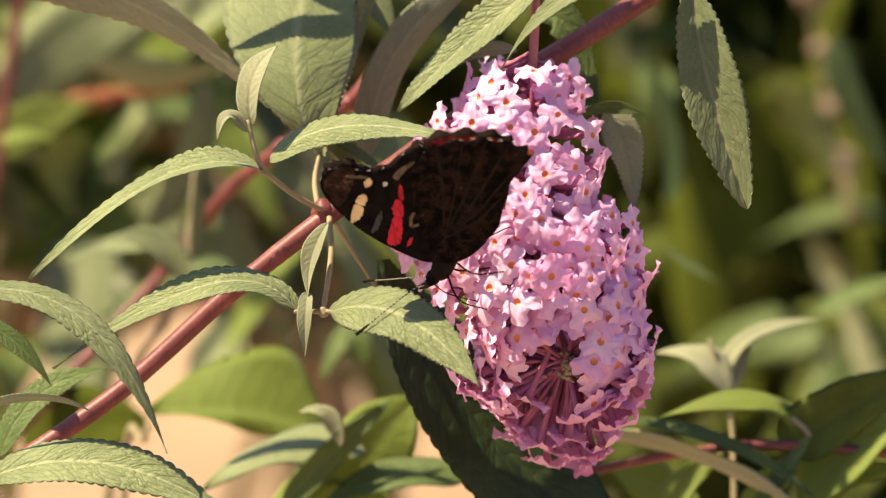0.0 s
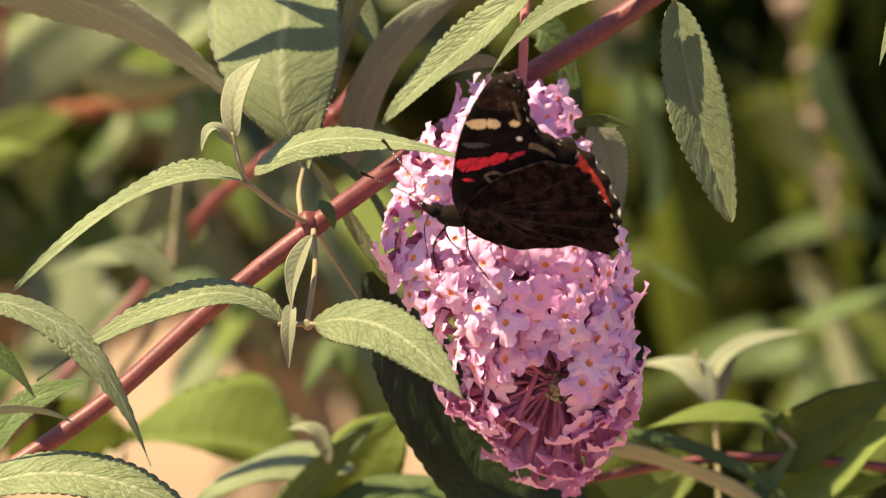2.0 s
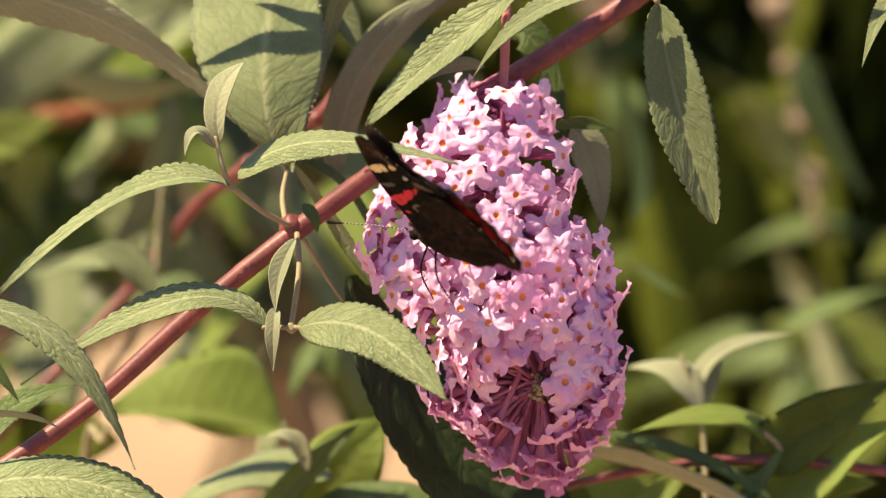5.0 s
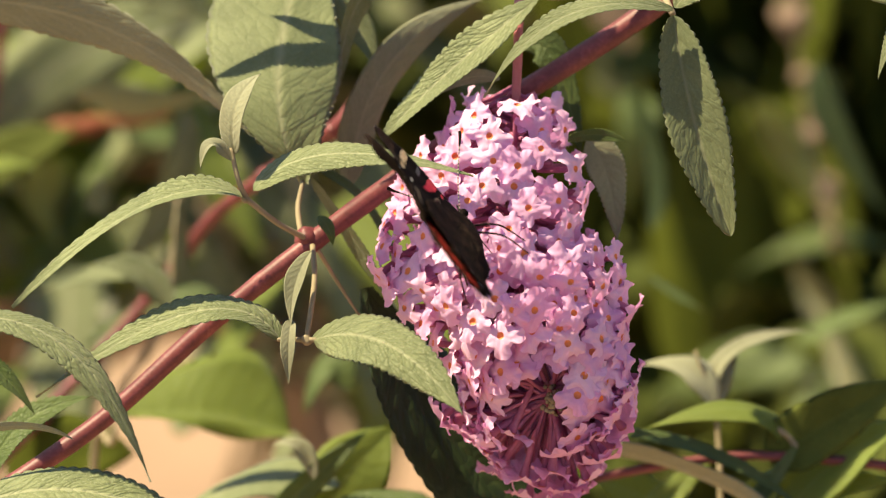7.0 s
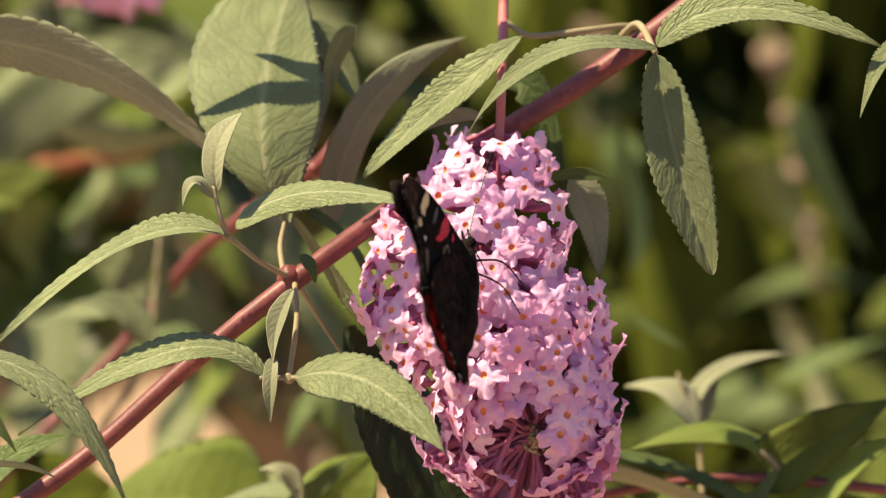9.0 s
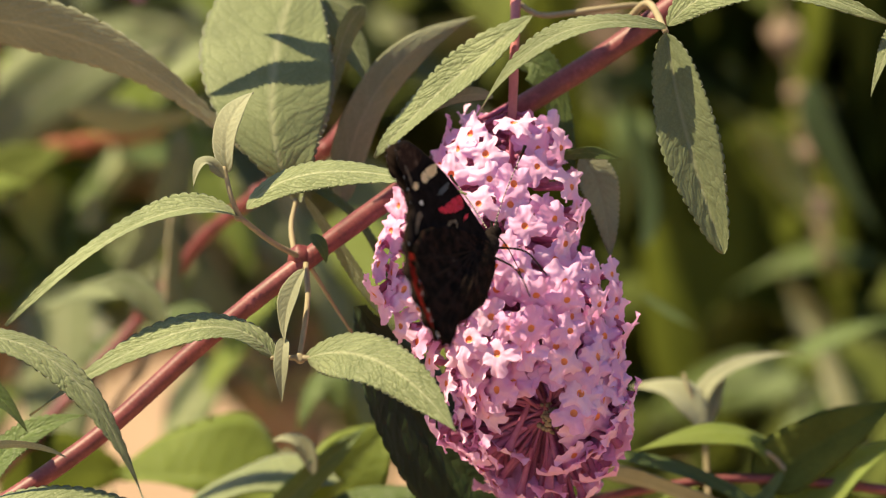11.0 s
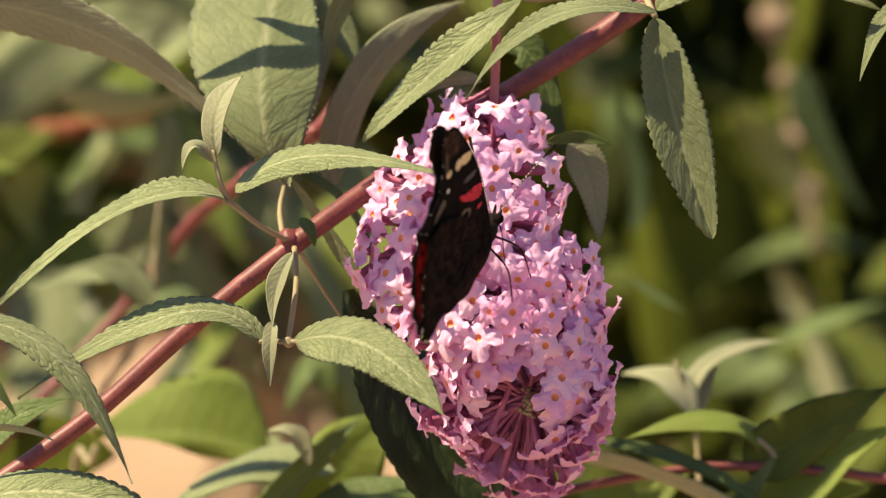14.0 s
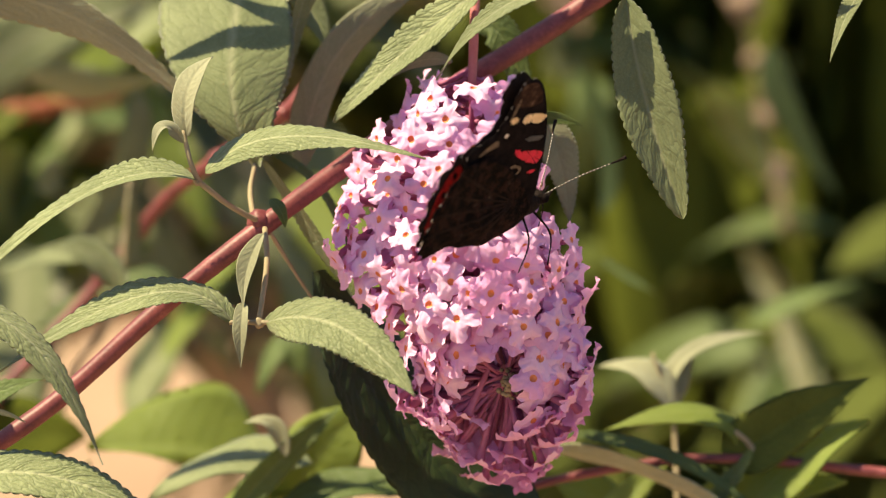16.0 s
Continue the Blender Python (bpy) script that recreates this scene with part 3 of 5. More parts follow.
def build_spike():
    rng = random.Random(11)
    spike = part("flower_spike", tube(bmesh.new(), [at(*p) - ORIGIN for p in ((2.05, 9.75, 1.1), (2.2, 8.4, 1.9), (2.14, 7.0, 2.0), (2.08, 5.6, 0.9), (2.03, 4.2, 0.8), (1.95, 3.0, 0.8), (1.9, 1.0, 0.6), (2.3, -1.0, 0.1), END)],
                                      0.0013, 0.0007, lumps=0.05), STALK, None)
    spike.location = ORIGIN
    tagged(spike, "hanging pink-mauve flower spike of a summer lilac, in full bloom", "flower")
    shapes = [floret_mesh(s) for s in range(14)]
    known = FLORETS_UP + FLORETS_MID + FLORETS_LOW
    spots = []
    for u, v in known:
        cu, r, cw = spike_at(v)
        dx = max(-0.96, min(0.96, (u - cu) / r))
        w = cw - r * math.sqrt(1 - dx * dx) * rng.uniform(0.86, 1.0)
        spots.append((Vector((u, v, w)), 0.34))
    front = [q for q, _ in spots]
    # the rest of the spike: deeper florets in the gaps, and the far side
    v = 3.6
    while v > -4.9:
        cu, r, cw = spike_at(v)
        n = max(3, int(2 * math.pi * r / 0.8))
        off = rng.uniform(0, 6.28)
        for k in range(n):
            a = off + 6.2832 * k / n + rng.uniform(-0.1, 0.1)
            vv, deep = v + rng.uniform(-0.2, 0.2), rng.uniform(0.72, 0.9)
            p = Vector((cu + r * deep * math.cos(a), vv, cw + r * deep * math.sin(a)))
            near = min((p - q).length for q in front)
            if p.z < cw + 0.6 and near < (0.52 if v > 0.8 else 0.42):
                continue
            if p.z < cw and (((p.x - 2.6) / 0.75) ** 2 + ((p.y + 2.95) / 0.95) ** 2 < 1 or (v > 1.7 and abs(p.x - 1.98) < 0.36)):
                continue
            if math.hypot(p.x - 2.85, p.y - 2.45) < 0.5:
                continue
            spots.append((p, 0.4))
        v -= 0.6
    for i, (p, stray) in enumerate(spots):
        cu, r, cw = spike_at(p.y)
        root = Vector((cu, p.y + 0.2, cw)).lerp(Vector(END), min(1.0, max(0.0, (-0.4 - p.y) / 1.6)))
        out = (p - root).normalized()
        lift = 0.25 if p.y > 0 else -0.28
        out = (out + Vector((rng.uniform(-1, 1), rng.uniform(-1, 1), rng.uniform(-1, 1))) * stray + Vector((-0.05, lift, -0.15))).normalized()
        z = (SHEET @ out).normalized()
        q = z.to_track_quat("Z", "Y").to_matrix().to_4x4() @ Matrix.Rotation(rng.uniform(0, 6.28), 4, "Z")
        ob = new("floret", shapes[i % len(shapes)])
        ob.parent = spike
        ob.matrix_basis = Matrix.Translation(at(*p) - ORIGIN) @ q @ Matrix.Scale(rng.uniform(0.98, 1.2) * (1.1 if p.y < -1.5 else 1.0), 4)
    # one floret stands out above the rest
    ob = new("floret", shapes[2])
    ob.parent = spike
    z = (SHEET @ Vector((0.05, 0.88, -0.42))).normalized()
    ob.matrix_basis = Matrix.Translation(at(2.03, 3.78, -0.2) - ORIGIN) @ z.to_track_quat("Z", "Y").to_matrix().to_4x4() @ Matrix.Rotation(0.3, 4, "Z") @ Matrix.Scale(1.15, 4)
    # flower stalks running from the axis to the florets
    b = bmesh.new()
    for p, _ in spots:
        v = p.y
        cu, r, cw = spike_at(v)
        low = v < -1.4
        axis = Vector((cu, v, cw))
        root = Vector(END) + Vector((0, 0.3 * rng.random(), 0.4 * rng.random())) if low else axis + Vector((0, 0.45, 0))
        p = root + (p - root) * (0.86 if low else 0.72)
        m = root.lerp(p, 0.55) + Vector((rng.uniform(-1, 1), rng.uniform(-1, 1), rng.uniform(-1, 1))) * 0.08
        tube(b, [at(*x) - ORIGIN for x in (root, m, p)], 0.0004, 0.00065, sides=6, steps=3)
    part("stalk_tuft", b, TUBE, spike)["kind"] = "stuff"
    # buds and green cups at the growing end
    b = bmesh.new()
    for k in range(46):
        a, e = rng.uniform(0, 6.28), rng.uniform(0, 0.42)
        c = at(END[0] + e * math.cos(a) * 0.6, END[1] + e * math.sin(a) * 0.9, END[2] - 0.55 + e * 1.2) - ORIGIN
        r = 0.0004 + 0.0004 * rng.random()
        res = bmesh.ops.create_icosphere(b, subdivisions=1, radius=r)
        for vt in res["verts"]:
            vt.co = vt.co + c
    part("bud_tuft", b, CALYX, spike)["kind"] = "stuff"
    return spike


spike = build_spike()

# ---- stems and leaves behind ----
STEM_SECOND = [
    ([(-36.00, -119.00, 16.00), (-34.00, -80.00, 15.00), (-26.00, -30.00, 12.00), (-13.53, -7.69, 10.00)], 0.375, 0.163, 'red'),
    ([(-13.74, -7.85, 10.00), (-11.82, -5.87, 12.00), (-9.75, -3.55, 14.00), (-6.96, -0.42, 15.00), (-5.42, 1.40, 13.00), (-3.91, 2.46, 10.00), (-2.19, 3.49, 7.00), (-1.12, 4.90, 7.00), (0.08, 5.94, 6.50)], 0.150, 0.188, 'red'),
]
LEAF_LOW = [
    ((-1.78, -4.76, 6.00), (-3.76, -4.62, 6.00), (-5.60, -5.65, 6.00), 1.40, (-0.10, 0.80, -0.55), 'smooth', dict(fold=-.1)),
    ((-3.00, -6.54, 7.00), (-1.66, -4.67, 7.00), (-0.59, -3.48, 7.50), 2.01, (0.30, 0.20, -0.93), 'lime', dict(fold=.1)),
    ((-3.75, -6.05, 5.50), (-2.62, -4.80, 5.50), (-1.15, -3.46, 5.50), 0.74, (0.50, 0.20, -0.80), 'green', dict(fold=.2)),
    ((-7.20, -3.95, 10.00), (-5.00, -4.00, 10.00), (-2.95, -4.45, 10.50), 3.70, (0.00, 0.45, -0.88), 'lime', dict(fold=0.02,shape=(1.0,.55),right=.22,teeth=0,pucker=.01)),
    ((0.48, -5.42, 6.00), (-1.11, -5.29, 6.00), (-2.97, -6.08, 6.00), 1.06, (0.00, 0.70, -0.70), 'green', dict(fold=.1)),
    ((-4.07, -6.54, 7.00), (-3.00, -5.47, 7.00), (-1.26, -5.87, 7.00), 0.80, (0.00, 0.80, -0.60), 'lime', dict(fold=.1)),
    ((-2.38, -4.60, 5.40), (-2.72, -3.85, 5.30), (-3.37, -3.81, 5.20), 0.42, (-0.20, 0.60, -0.80), 'young', dict(fold=.2)),
]
STEM_LOW = [
    ([(2.84, -5.37, 5.00), (4.15, -5.00, 5.00), (6.77, -4.58, 5.00), (8.48, -4.58, 5.00), (10.71, -4.79, 5.00), (13.34, -5.11, 5.00)], 0.100, 0.125, 'red'),
    ([(13.07, -5.08, 5.00), (13.34, -5.11, 5.00), (22.00, -12.00, 7.00), (27.00, -60.00, 12.00), (28.00, -119.00, 16.00)], 0.125, 0.250, 'red'),
    ([(8.61, -4.58, 5.00), (8.41, -4.19, 5.00), (8.09, -3.92, 5.00)], 0.075, 0.062, 'pale'),
    ([(8.00, -119.00, 16.00), (8.00, -60.00, 12.00), (7.00, -12.00, 7.00)], 0.175, 0.075, 'pale'),
    ([(7.00, -12.00, 7.00), (6.90, -6.54, 7.00), (6.87, -4.29, 7.50), (6.74, -3.35, 7.60), (6.33, -2.14, 7.60)], 0.075, 0.038, 'pale'),
]
LEAF_RIGHT = [
    ((3.99, -3.93, 4.40), (6.60, -4.50, 4.40), (8.71, -5.87, 3.90), 0.39, (0.00, 0.60, -0.80), 'green', dict(fold=.1)),
    ((3.80, -4.30, 4.50), (6.30, -5.00, 4.50), (8.40, -6.15, 4.00), 0.98, (0.15, 0.85, 0.45), 'grey', dict(fold=.2)),
    ((7.89, -4.71, 5.00), (9.14, -3.86, 5.00), (11.24, -2.68, 5.00), 1.51, (-0.30, 0.05, -0.95), 'dim', dict(fold=.3)),
    ((8.49, -4.39, 5.20), (7.33, -3.45, 5.00), (4.90, -3.95, 5.00), 0.95, (0.00, 0.80, -0.50), 'lime', dict(fold=-.2)),
    ((8.35, -5.89, 5.00), (9.40, -4.71, 5.00), (11.24, -3.66, 5.00), 1.71, (-0.30, 0.60, -0.72), 'lime', dict(fold=.1)),
    ((6.80, -3.48, 7.50), (6.19, -2.61, 7.50), (5.05, -2.47, 7.50), 0.89, (0.10, 0.75, -0.65), 'young', dict(fold=.1)),
    ((6.70, -3.50, 8.00), (7.24, -2.15, 8.00), (9.35, -1.69, 9.00), 0.49, (-0.10, 0.70, -0.60), 'young', dict(fold=.2)),
    ((6.83, -3.50, 8.00), (7.10, -2.82, 8.00), (7.37, -2.15, 8.00), 0.49, (-0.50, 0.50, -0.70), 'young', dict(fold=.2)),
    ((6.80, -6.45, 5.50), (7.73, -5.39, 5.50), (8.65, -4.73, 5.50), 0.79, (-0.50, 0.30, -0.80), 'lime', dict(fold=.1)),
    ((8.48, -6.02, 5.00), (9.14, -5.37, 5.00), (10.71, -5.11, 5.00), 1.18, (0.00, 0.70, -0.70), 'lime', dict(fold=.1)),
    ((5.25, -6.48, 6.00), (5.51, -5.68, 6.00), (6.70, -4.62, 6.00), 0.93, (-0.50, 0.20, -0.80), 'lime', dict(fold=.1)),
    ((6.10, -6.14, 7.00), (4.76, -5.47, 7.00), (3.96, -5.20, 7.00), 1.20, (0.00, 0.60, -0.80), 'lime', dict(fold=.1)),
    ((7.13, -6.00, 4.50), (8.05, -4.95, 4.50), (8.44, -4.30, 4.50), 0.59, (-0.80, 0.10, -0.50), 'green', dict(fold=.1)),
]
STEM_FAR = [
    ([(-16.70, 3.46, 28.00), (-12.54, 3.78, 28.00), (-10.46, 4.14, 28.00), (-9.18, 4.37, 28.00), (-7.26, 4.69, 28.00)], 0.230, 0.200, 'rust'),
    ([(11.40, 9.31, 43.00), (11.80, 6.81, 43.00), (12.05, 5.20, 43.00), (12.45, 3.24, 43.00), (13.05, 0.91, 43.00), (13.73, -0.54, 50.00), (14.00, -8.00, 66.00), (15.00, -60.00, 76.00), (15.00, -141.00, 80.00)], 0.080, 0.130, 'dry'),
    ([(-6.47, -0.56, 14.00), (-6.40, 0.16, 14.00), (-6.26, 2.01, 14.00)], 0.075, 0.062, 'pale'),
]
LEAF_FAR = [
    ((-11.88, 4.49, 35.00), (-10.02, 4.83, 35.00), (-8.00, 5.08, 35.00), 1.52, (0.10, 0.80, -0.60), 'lime', dict(fold=.1)),
    ((-14.20, 5.60, 36.00), (-12.60, 6.50, 36.00), (-10.60, 7.20, 36.00), 2.10, (0.10, 0.75, -0.60), 'lime', dict(fold=.1)),
    ((-12.80, 2.60, 25.00), (-11.40, 3.40, 25.00), (-9.60, 4.10, 25.00), 1.60, (0.30, 0.50, -0.80), 'dim', dict(fold=.1)),
    ((-8.68, 4.57, 30.00), (-7.70, 4.08, 30.00), (-6.73, 3.92, 30.00), 1.46, (0.10, 0.80, -0.60), 'green', dict(fold=.1)),
    ((-12.13, -0.99, 34.00), (-10.12, 2.36, 34.00), (-7.60, 6.38, 34.00), 1.01, (-0.60, 0.30, -0.70), 'green', dict(fold=.1)),
    ((-9.52, 5.05, 22.00), (-7.69, 4.69, 22.00), (-5.75, 5.00, 22.00), 1.20, (0.20, 0.60, 0.60), 'green', dict(fold=.1)),
    ((-6.36, 4.51, 20.00), (-6.81, 2.12, 20.00), (-8.31, 0.17, 20.00), 1.20, (0.60, 0.40, -0.60), 'grey', dict(fold=.1)),
    ((-6.47, -0.27, 14.00), (-7.61, 0.16, 14.00), (-9.89, -0.41, 14.00), 1.00, (0.00, 0.80, -0.50), 'grey', dict(fold=.1)),
    ((-6.36, -0.83, 12.00), (-7.06, 0.15, 12.00), (-8.18, 0.29, 12.00), 0.84, (-0.30, 0.60, -0.70), 'grey', dict(fold=.1)),
    ((-5.28, -1.15, 16.00), (-6.44, -0.57, 16.00), (-8.76, -1.73, 16.00), 1.16, (0.00, 0.80, -0.50), 'green', dict(fold=.1)),
    ((-6.20, -0.27, 13.00), (-6.13, 0.86, 13.00), (-6.20, 1.99, 13.00), 0.56, (0.70, 0.20, -0.60), 'grey', dict(fold=.1)),
    ((-8.76, 1.67, 20.00), (-8.69, 2.27, 20.00), (-8.54, 2.72, 20.00), 0.75, (0.50, 0.20, -0.80), 'grey', dict(fold=.1)),
    ((-5.95, -2.77, 24.00), (-4.71, -0.91, 24.00), (-3.78, 0.17, 24.00), 0.93, (-0.30, 0.60, -0.70), 'lime', dict(fold=.1)),
    ((-11.76, 2.79, 20.00), (-11.16, 3.02, 20.00), (-10.26, 2.87, 20.00), 0.67, (0.00, 0.80, -0.50), 'lime', dict(fold=.1)),
    ((-6.99, -4.39, 26.00), (-6.05, -2.50, 26.00), (-5.73, -1.87, 26.00), 1.73, (-0.30, 0.60, -0.70), 'grey', dict(fold=.1)),
    ((-1.94, -2.89, 16.00), (-2.52, -2.31, 16.00), (-3.10, -3.47, 16.00), 1.01, (-0.40, 0.60, -0.70), 'green', dict(fold=.1)),
    ((5.74, 0.01, 16.00), (6.32, -0.42, 16.00), (7.12, -0.86, 16.00), 0.43, (0.20, 0.80, -0.50), 'green', dict(fold=.1)),
    ((10.33, -1.87, 26.00), (11.59, -1.24, 26.00), (13.48, -0.61, 26.00), 0.88, (0.00, 0.80, -0.50), 'green', dict(fold=.1)),
    ((6.60, 5.60, 40.00), (6.50, 4.60, 38.50), (6.10, 1.70, 40.00), 1.40, (0.10, 0.45, -0.90), 'green', dict(fold=.1)),
    ((5.20, 9.20, 42.00), (5.90, 8.30, 42.00), (6.40, 7.10, 42.00), 1.70, (0.10, 0.55, -0.80), 'dry', dict(fold=.1)),
    ((5.50, 7.40, 46.00), (6.20, 6.40, 46.00), (6.70, 5.20, 46.00), 1.60, (-0.10, 0.55, -0.80), 'grey', dict(fold=.1)),
    ((6.70, 0.60, 40.00), (6.20, -0.40, 39.00), (5.80, -1.60, 40.00), 1.10, (0.10, 0.45, -0.90), 'dim', dict(fold=.1)),
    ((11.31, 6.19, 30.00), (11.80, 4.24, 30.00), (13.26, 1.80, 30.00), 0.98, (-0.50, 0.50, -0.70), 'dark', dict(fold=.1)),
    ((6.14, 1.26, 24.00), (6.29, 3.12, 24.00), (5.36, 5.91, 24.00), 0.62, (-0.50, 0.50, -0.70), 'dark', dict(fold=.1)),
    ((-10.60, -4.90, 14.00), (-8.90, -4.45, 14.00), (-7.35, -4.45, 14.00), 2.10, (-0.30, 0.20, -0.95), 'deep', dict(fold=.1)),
    ((-3.19, -3.98, 14.00), (-3.62, -4.55, 14.00), (-3.48, -5.40, 14.00), 0.71, (-0.50, 0.50, -0.70), 'grey', dict(fold=.1)),
]
STEM_GROUND = [
    ([(-3.48, -6.05, 5.50), (-4.00, -14.00, 8.00), (-6.00, -60.00, 12.00), (-6.00, -119.00, 16.00)], 0.088, 0.225, 'pale'),
    ([(-7.18, -4.25, 10.00), (-8.00, -10.00, 12.00), (-8.00, -60.00, 14.00), (-8.00, -119.00, 18.00)], 0.075, 0.200, 'pale'),
    ([(-16.62, 3.46, 28.00), (-20.00, -2.00, 30.00), (-18.00, -70.00, 32.00), (-18.00, -124.00, 34.00)], 0.125, 0.250, 'red'),
    ([(-6.47, -0.56, 14.00), (-9.00, -10.00, 16.00), (-12.00, -60.00, 18.00), (-12.00, -120.00, 20.00)], 0.088, 0.200, 'pale'),
    ([(-9.70, 10.60, 18.00), (-12.00, 4.00, 24.00), (-20.00, -60.00, 30.00), (-21.00, -123.00, 32.00)], 0.100, 0.250, 'red'),
]


# withered heads along the far stem: place on the sheet and radius, cm
WITHERED = [(11.6, 8.1, 43, 0.70), (11.9, 6.3, 43, 0.36), (12.2, 4.5, 43, 0.52), (12.6, 2.7, 43, 0.66), (12.8, 1.9, 43, 0.42), (13.0, 1.2, 43, 0.4)]


def build_behind():
    second = thing("lilac_branch", "second reddish branch running behind the flowering one", "branch", where=at(-4, 2, 5))
    put_stems(second, STEM_SECOND)
    o = second.matrix_world.translation
    for u, v, w, r in ((-9.75, -3.55, 14.0, 0.26), (-6.96, -0.42, 15.0, 0.28), (-3.91, 2.46, 10.0, 0.24), (-2.19, 3.49, 7.0, 0.22)):
        b = bmesh.new()
        bmesh.ops.create_icosphere(b, subdivisions=3, radius=r * 0.01)
        for vt in b.verts:
            vt.co = vt.co * (1 + 0.25 * noise.noise(vt.co * 900)) + at(u, v, w) - o
        part("stem_joint", b, BARK_RED, second)
    low = thing("low_sprig", "green leafy sprig growing low behind the flower", "plant", where=at(-2, -4.5, 6))
    put_leaves(low, LEAF_LOW[:3] + LEAF_LOW[4:], n=40, cols=5)
    put_stems(low, STEM_GROUND[:1])
    broad = thing("broad_leaf", "broad translucent yellow-green leaf, out of focus", "leaf", where=at(-4, -4, 10))
    put_leaves(broad, LEAF_LOW[3:4], name="leaf_blade", n=40, cols=5)
    put_stems(broad, STEM_GROUND[1:2], name="stalk")
    right = thing("side_sprig", "thin red stem with green and pale leaves", "plant", where=at(8, -4.5, 5))
    put_stems(right, STEM_LOW)
    put_leaves(right, LEAF_RIGHT, n=40, cols=5)
    for label, stems, leaves in (
            ("out-of-focus grey-green and yellow leaves with a red stem", STEM_FAR[:1] + STEM_GROUND[2:3], LEAF_FAR[:9]),
            ("out-of-focus leafy stems with reddish joints", STEM_FAR[2:3] + STEM_GROUND[3:4], LEAF_FAR[9:16] + LEAF_FAR[24:]),
            ("withered pale flower stem with green leaves, out of focus", STEM_FAR[1:2], LEAF_FAR[16:24])):
        far = thing("far_sprig", label, "plant", group="sprigs further back", where=at(*stems[0][0][0]))
        put_stems(far, stems, lumps=0.45)
        put_leaves(far, leaves, n=20, cols=3)
        if label.startswith("withered"):
            o = far.matrix_world.translation
            for u, v, w, r in WITHERED:
                b = bmesh.new()
                bmesh.ops.create_icosphere(b, subdivisions=4, radius=r * 0.0072)
                for vt in b.verts:
                    k = 1 + 0.55 * noise.noise(vt.co * 260 + Vector((u, v, 0))) + 0.25 * noise.noise(vt.co * 700)
                    vt.co = vt.co * k + at(u, v, w) - o
                part("withered_head", b, HUSK, far, "pale pinkish withered flower head")
    return (low, (-2, -4.5, 6)), (broad, (-4, -4, 10)), (right, (8, -4.5, 5))


swaying = build_behind()


def build_far_spike():
    """Another flower spike, high up behind."""
    rng = random.Random(5)
    line = [(-9.7, 10.6, 18), (-8.6, 9.1, 18), (-7.0, 8.45, 18)]
    o = at(*line[1])
    spike = part("flower_spike", tube(bmesh.new(), [at(*p) - o for p in line], 0.0012, 0.0006), STALK, None)
    spike.location = o
    tagged(spike, "second pink-mauve flower spike, far out of focus", "flower")
    pts, r0, r1, skin = STEM_GROUND[4]
    part("stem", tube(bmesh.new(), [at(*p) - o for p in pts], r0 * 0.01, r1 * 0.01), STEMS[skin], spike)
    shapes = [floret_mesh(s) for s in (20, 21, 22)]
    for k in range(90):
        s = rng.random()
        c = Vector(line[0]).lerp(Vector(line[1]), s * 2) if s < 0.5 else Vector(line[1]).lerp(Vector(line[2]), s * 2 - 1)
        out = Vector((rng.gauss(0, 1), rng.gauss(0, 1), rng.gauss(0, 1))).normalized()
        ob = new("floret", shapes[k % 3])
        ob.parent = spike
        ob.matrix_basis = Matrix.Translation(at(*(c + out * 1.3 * (1 - 0.5 * s))) - o) @ (SHEET @ out).to_track_quat("Z", "Y").to_matrix().to_4x4()


build_far_spike()


def over_bare_soil(p, r):
    """The gap low between the shrubs, where nothing grows in front of the soil."""
    k = 1 + p.z / 100
    return -6.9 < (p.x + r) / k and (p.x - r) / k < -4.3 and -5.0 < (p.y + r) / k and (p.y - r) / k < -3.3


def leaf_mass(name, label, n, box, sizes, skins, seed, droop=0.5, fall=0.0):
    """Many leaves of a shrub in the background, as one object of countless pieces."""
    rng = random.Random(seed)
    (u0, u1), (v0, v1), (w0, w1) = box
    b = bmesh.new()
    mid = Vector(((u0 + u1) / 2, (v0 + v1) / 2, (w0 + w1) / 2))
    o = at(*mid)
    for i in range(n):
        p = Vector((rng.uniform(u0, u1), rng.uniform(v0, v1), rng.uniform(w0, w1)))
        d = Vector((rng.uniform(-1, 1), rng.uniform(-1, 0.6) - 0.2, rng.uniform(-0.7, 0.7))).normalized()
        d = d.lerp(Vector((rng.uniform(-0.25, 0.25), -1, rng.uniform(-0.2, 0.2))), fall).normalized()
        size = rng.uniform(*sizes)
        tip = p + d * size
        m = (p + tip) / 2 + Vector((0, droop * size * 0.25, 0))
        face = Vector((rng.uniform(-0.6, 0.6), rng.uniform(0.2, 1), rng.uniform(-1, 0.2))).normalized()
        wide = size * 0.01 * rng.uniform(0.22, 0.38)
        if any(over_bare_soil(q, wide * 32) for q in (p, p.lerp(m, 0.5), m, m.lerp(tip, 0.5), tip)):
            continue
        blade(b, at(*p), at(*m), at(*tip), wide, SHEET @ face, rows=8, cols=2, shift=o, seed=i, pucker=0, teeth=0)
    ob = part(name, b, SKINS[skins], None)
    ob.location = o
    tagged(ob, label, "foliage", kind="stuff")


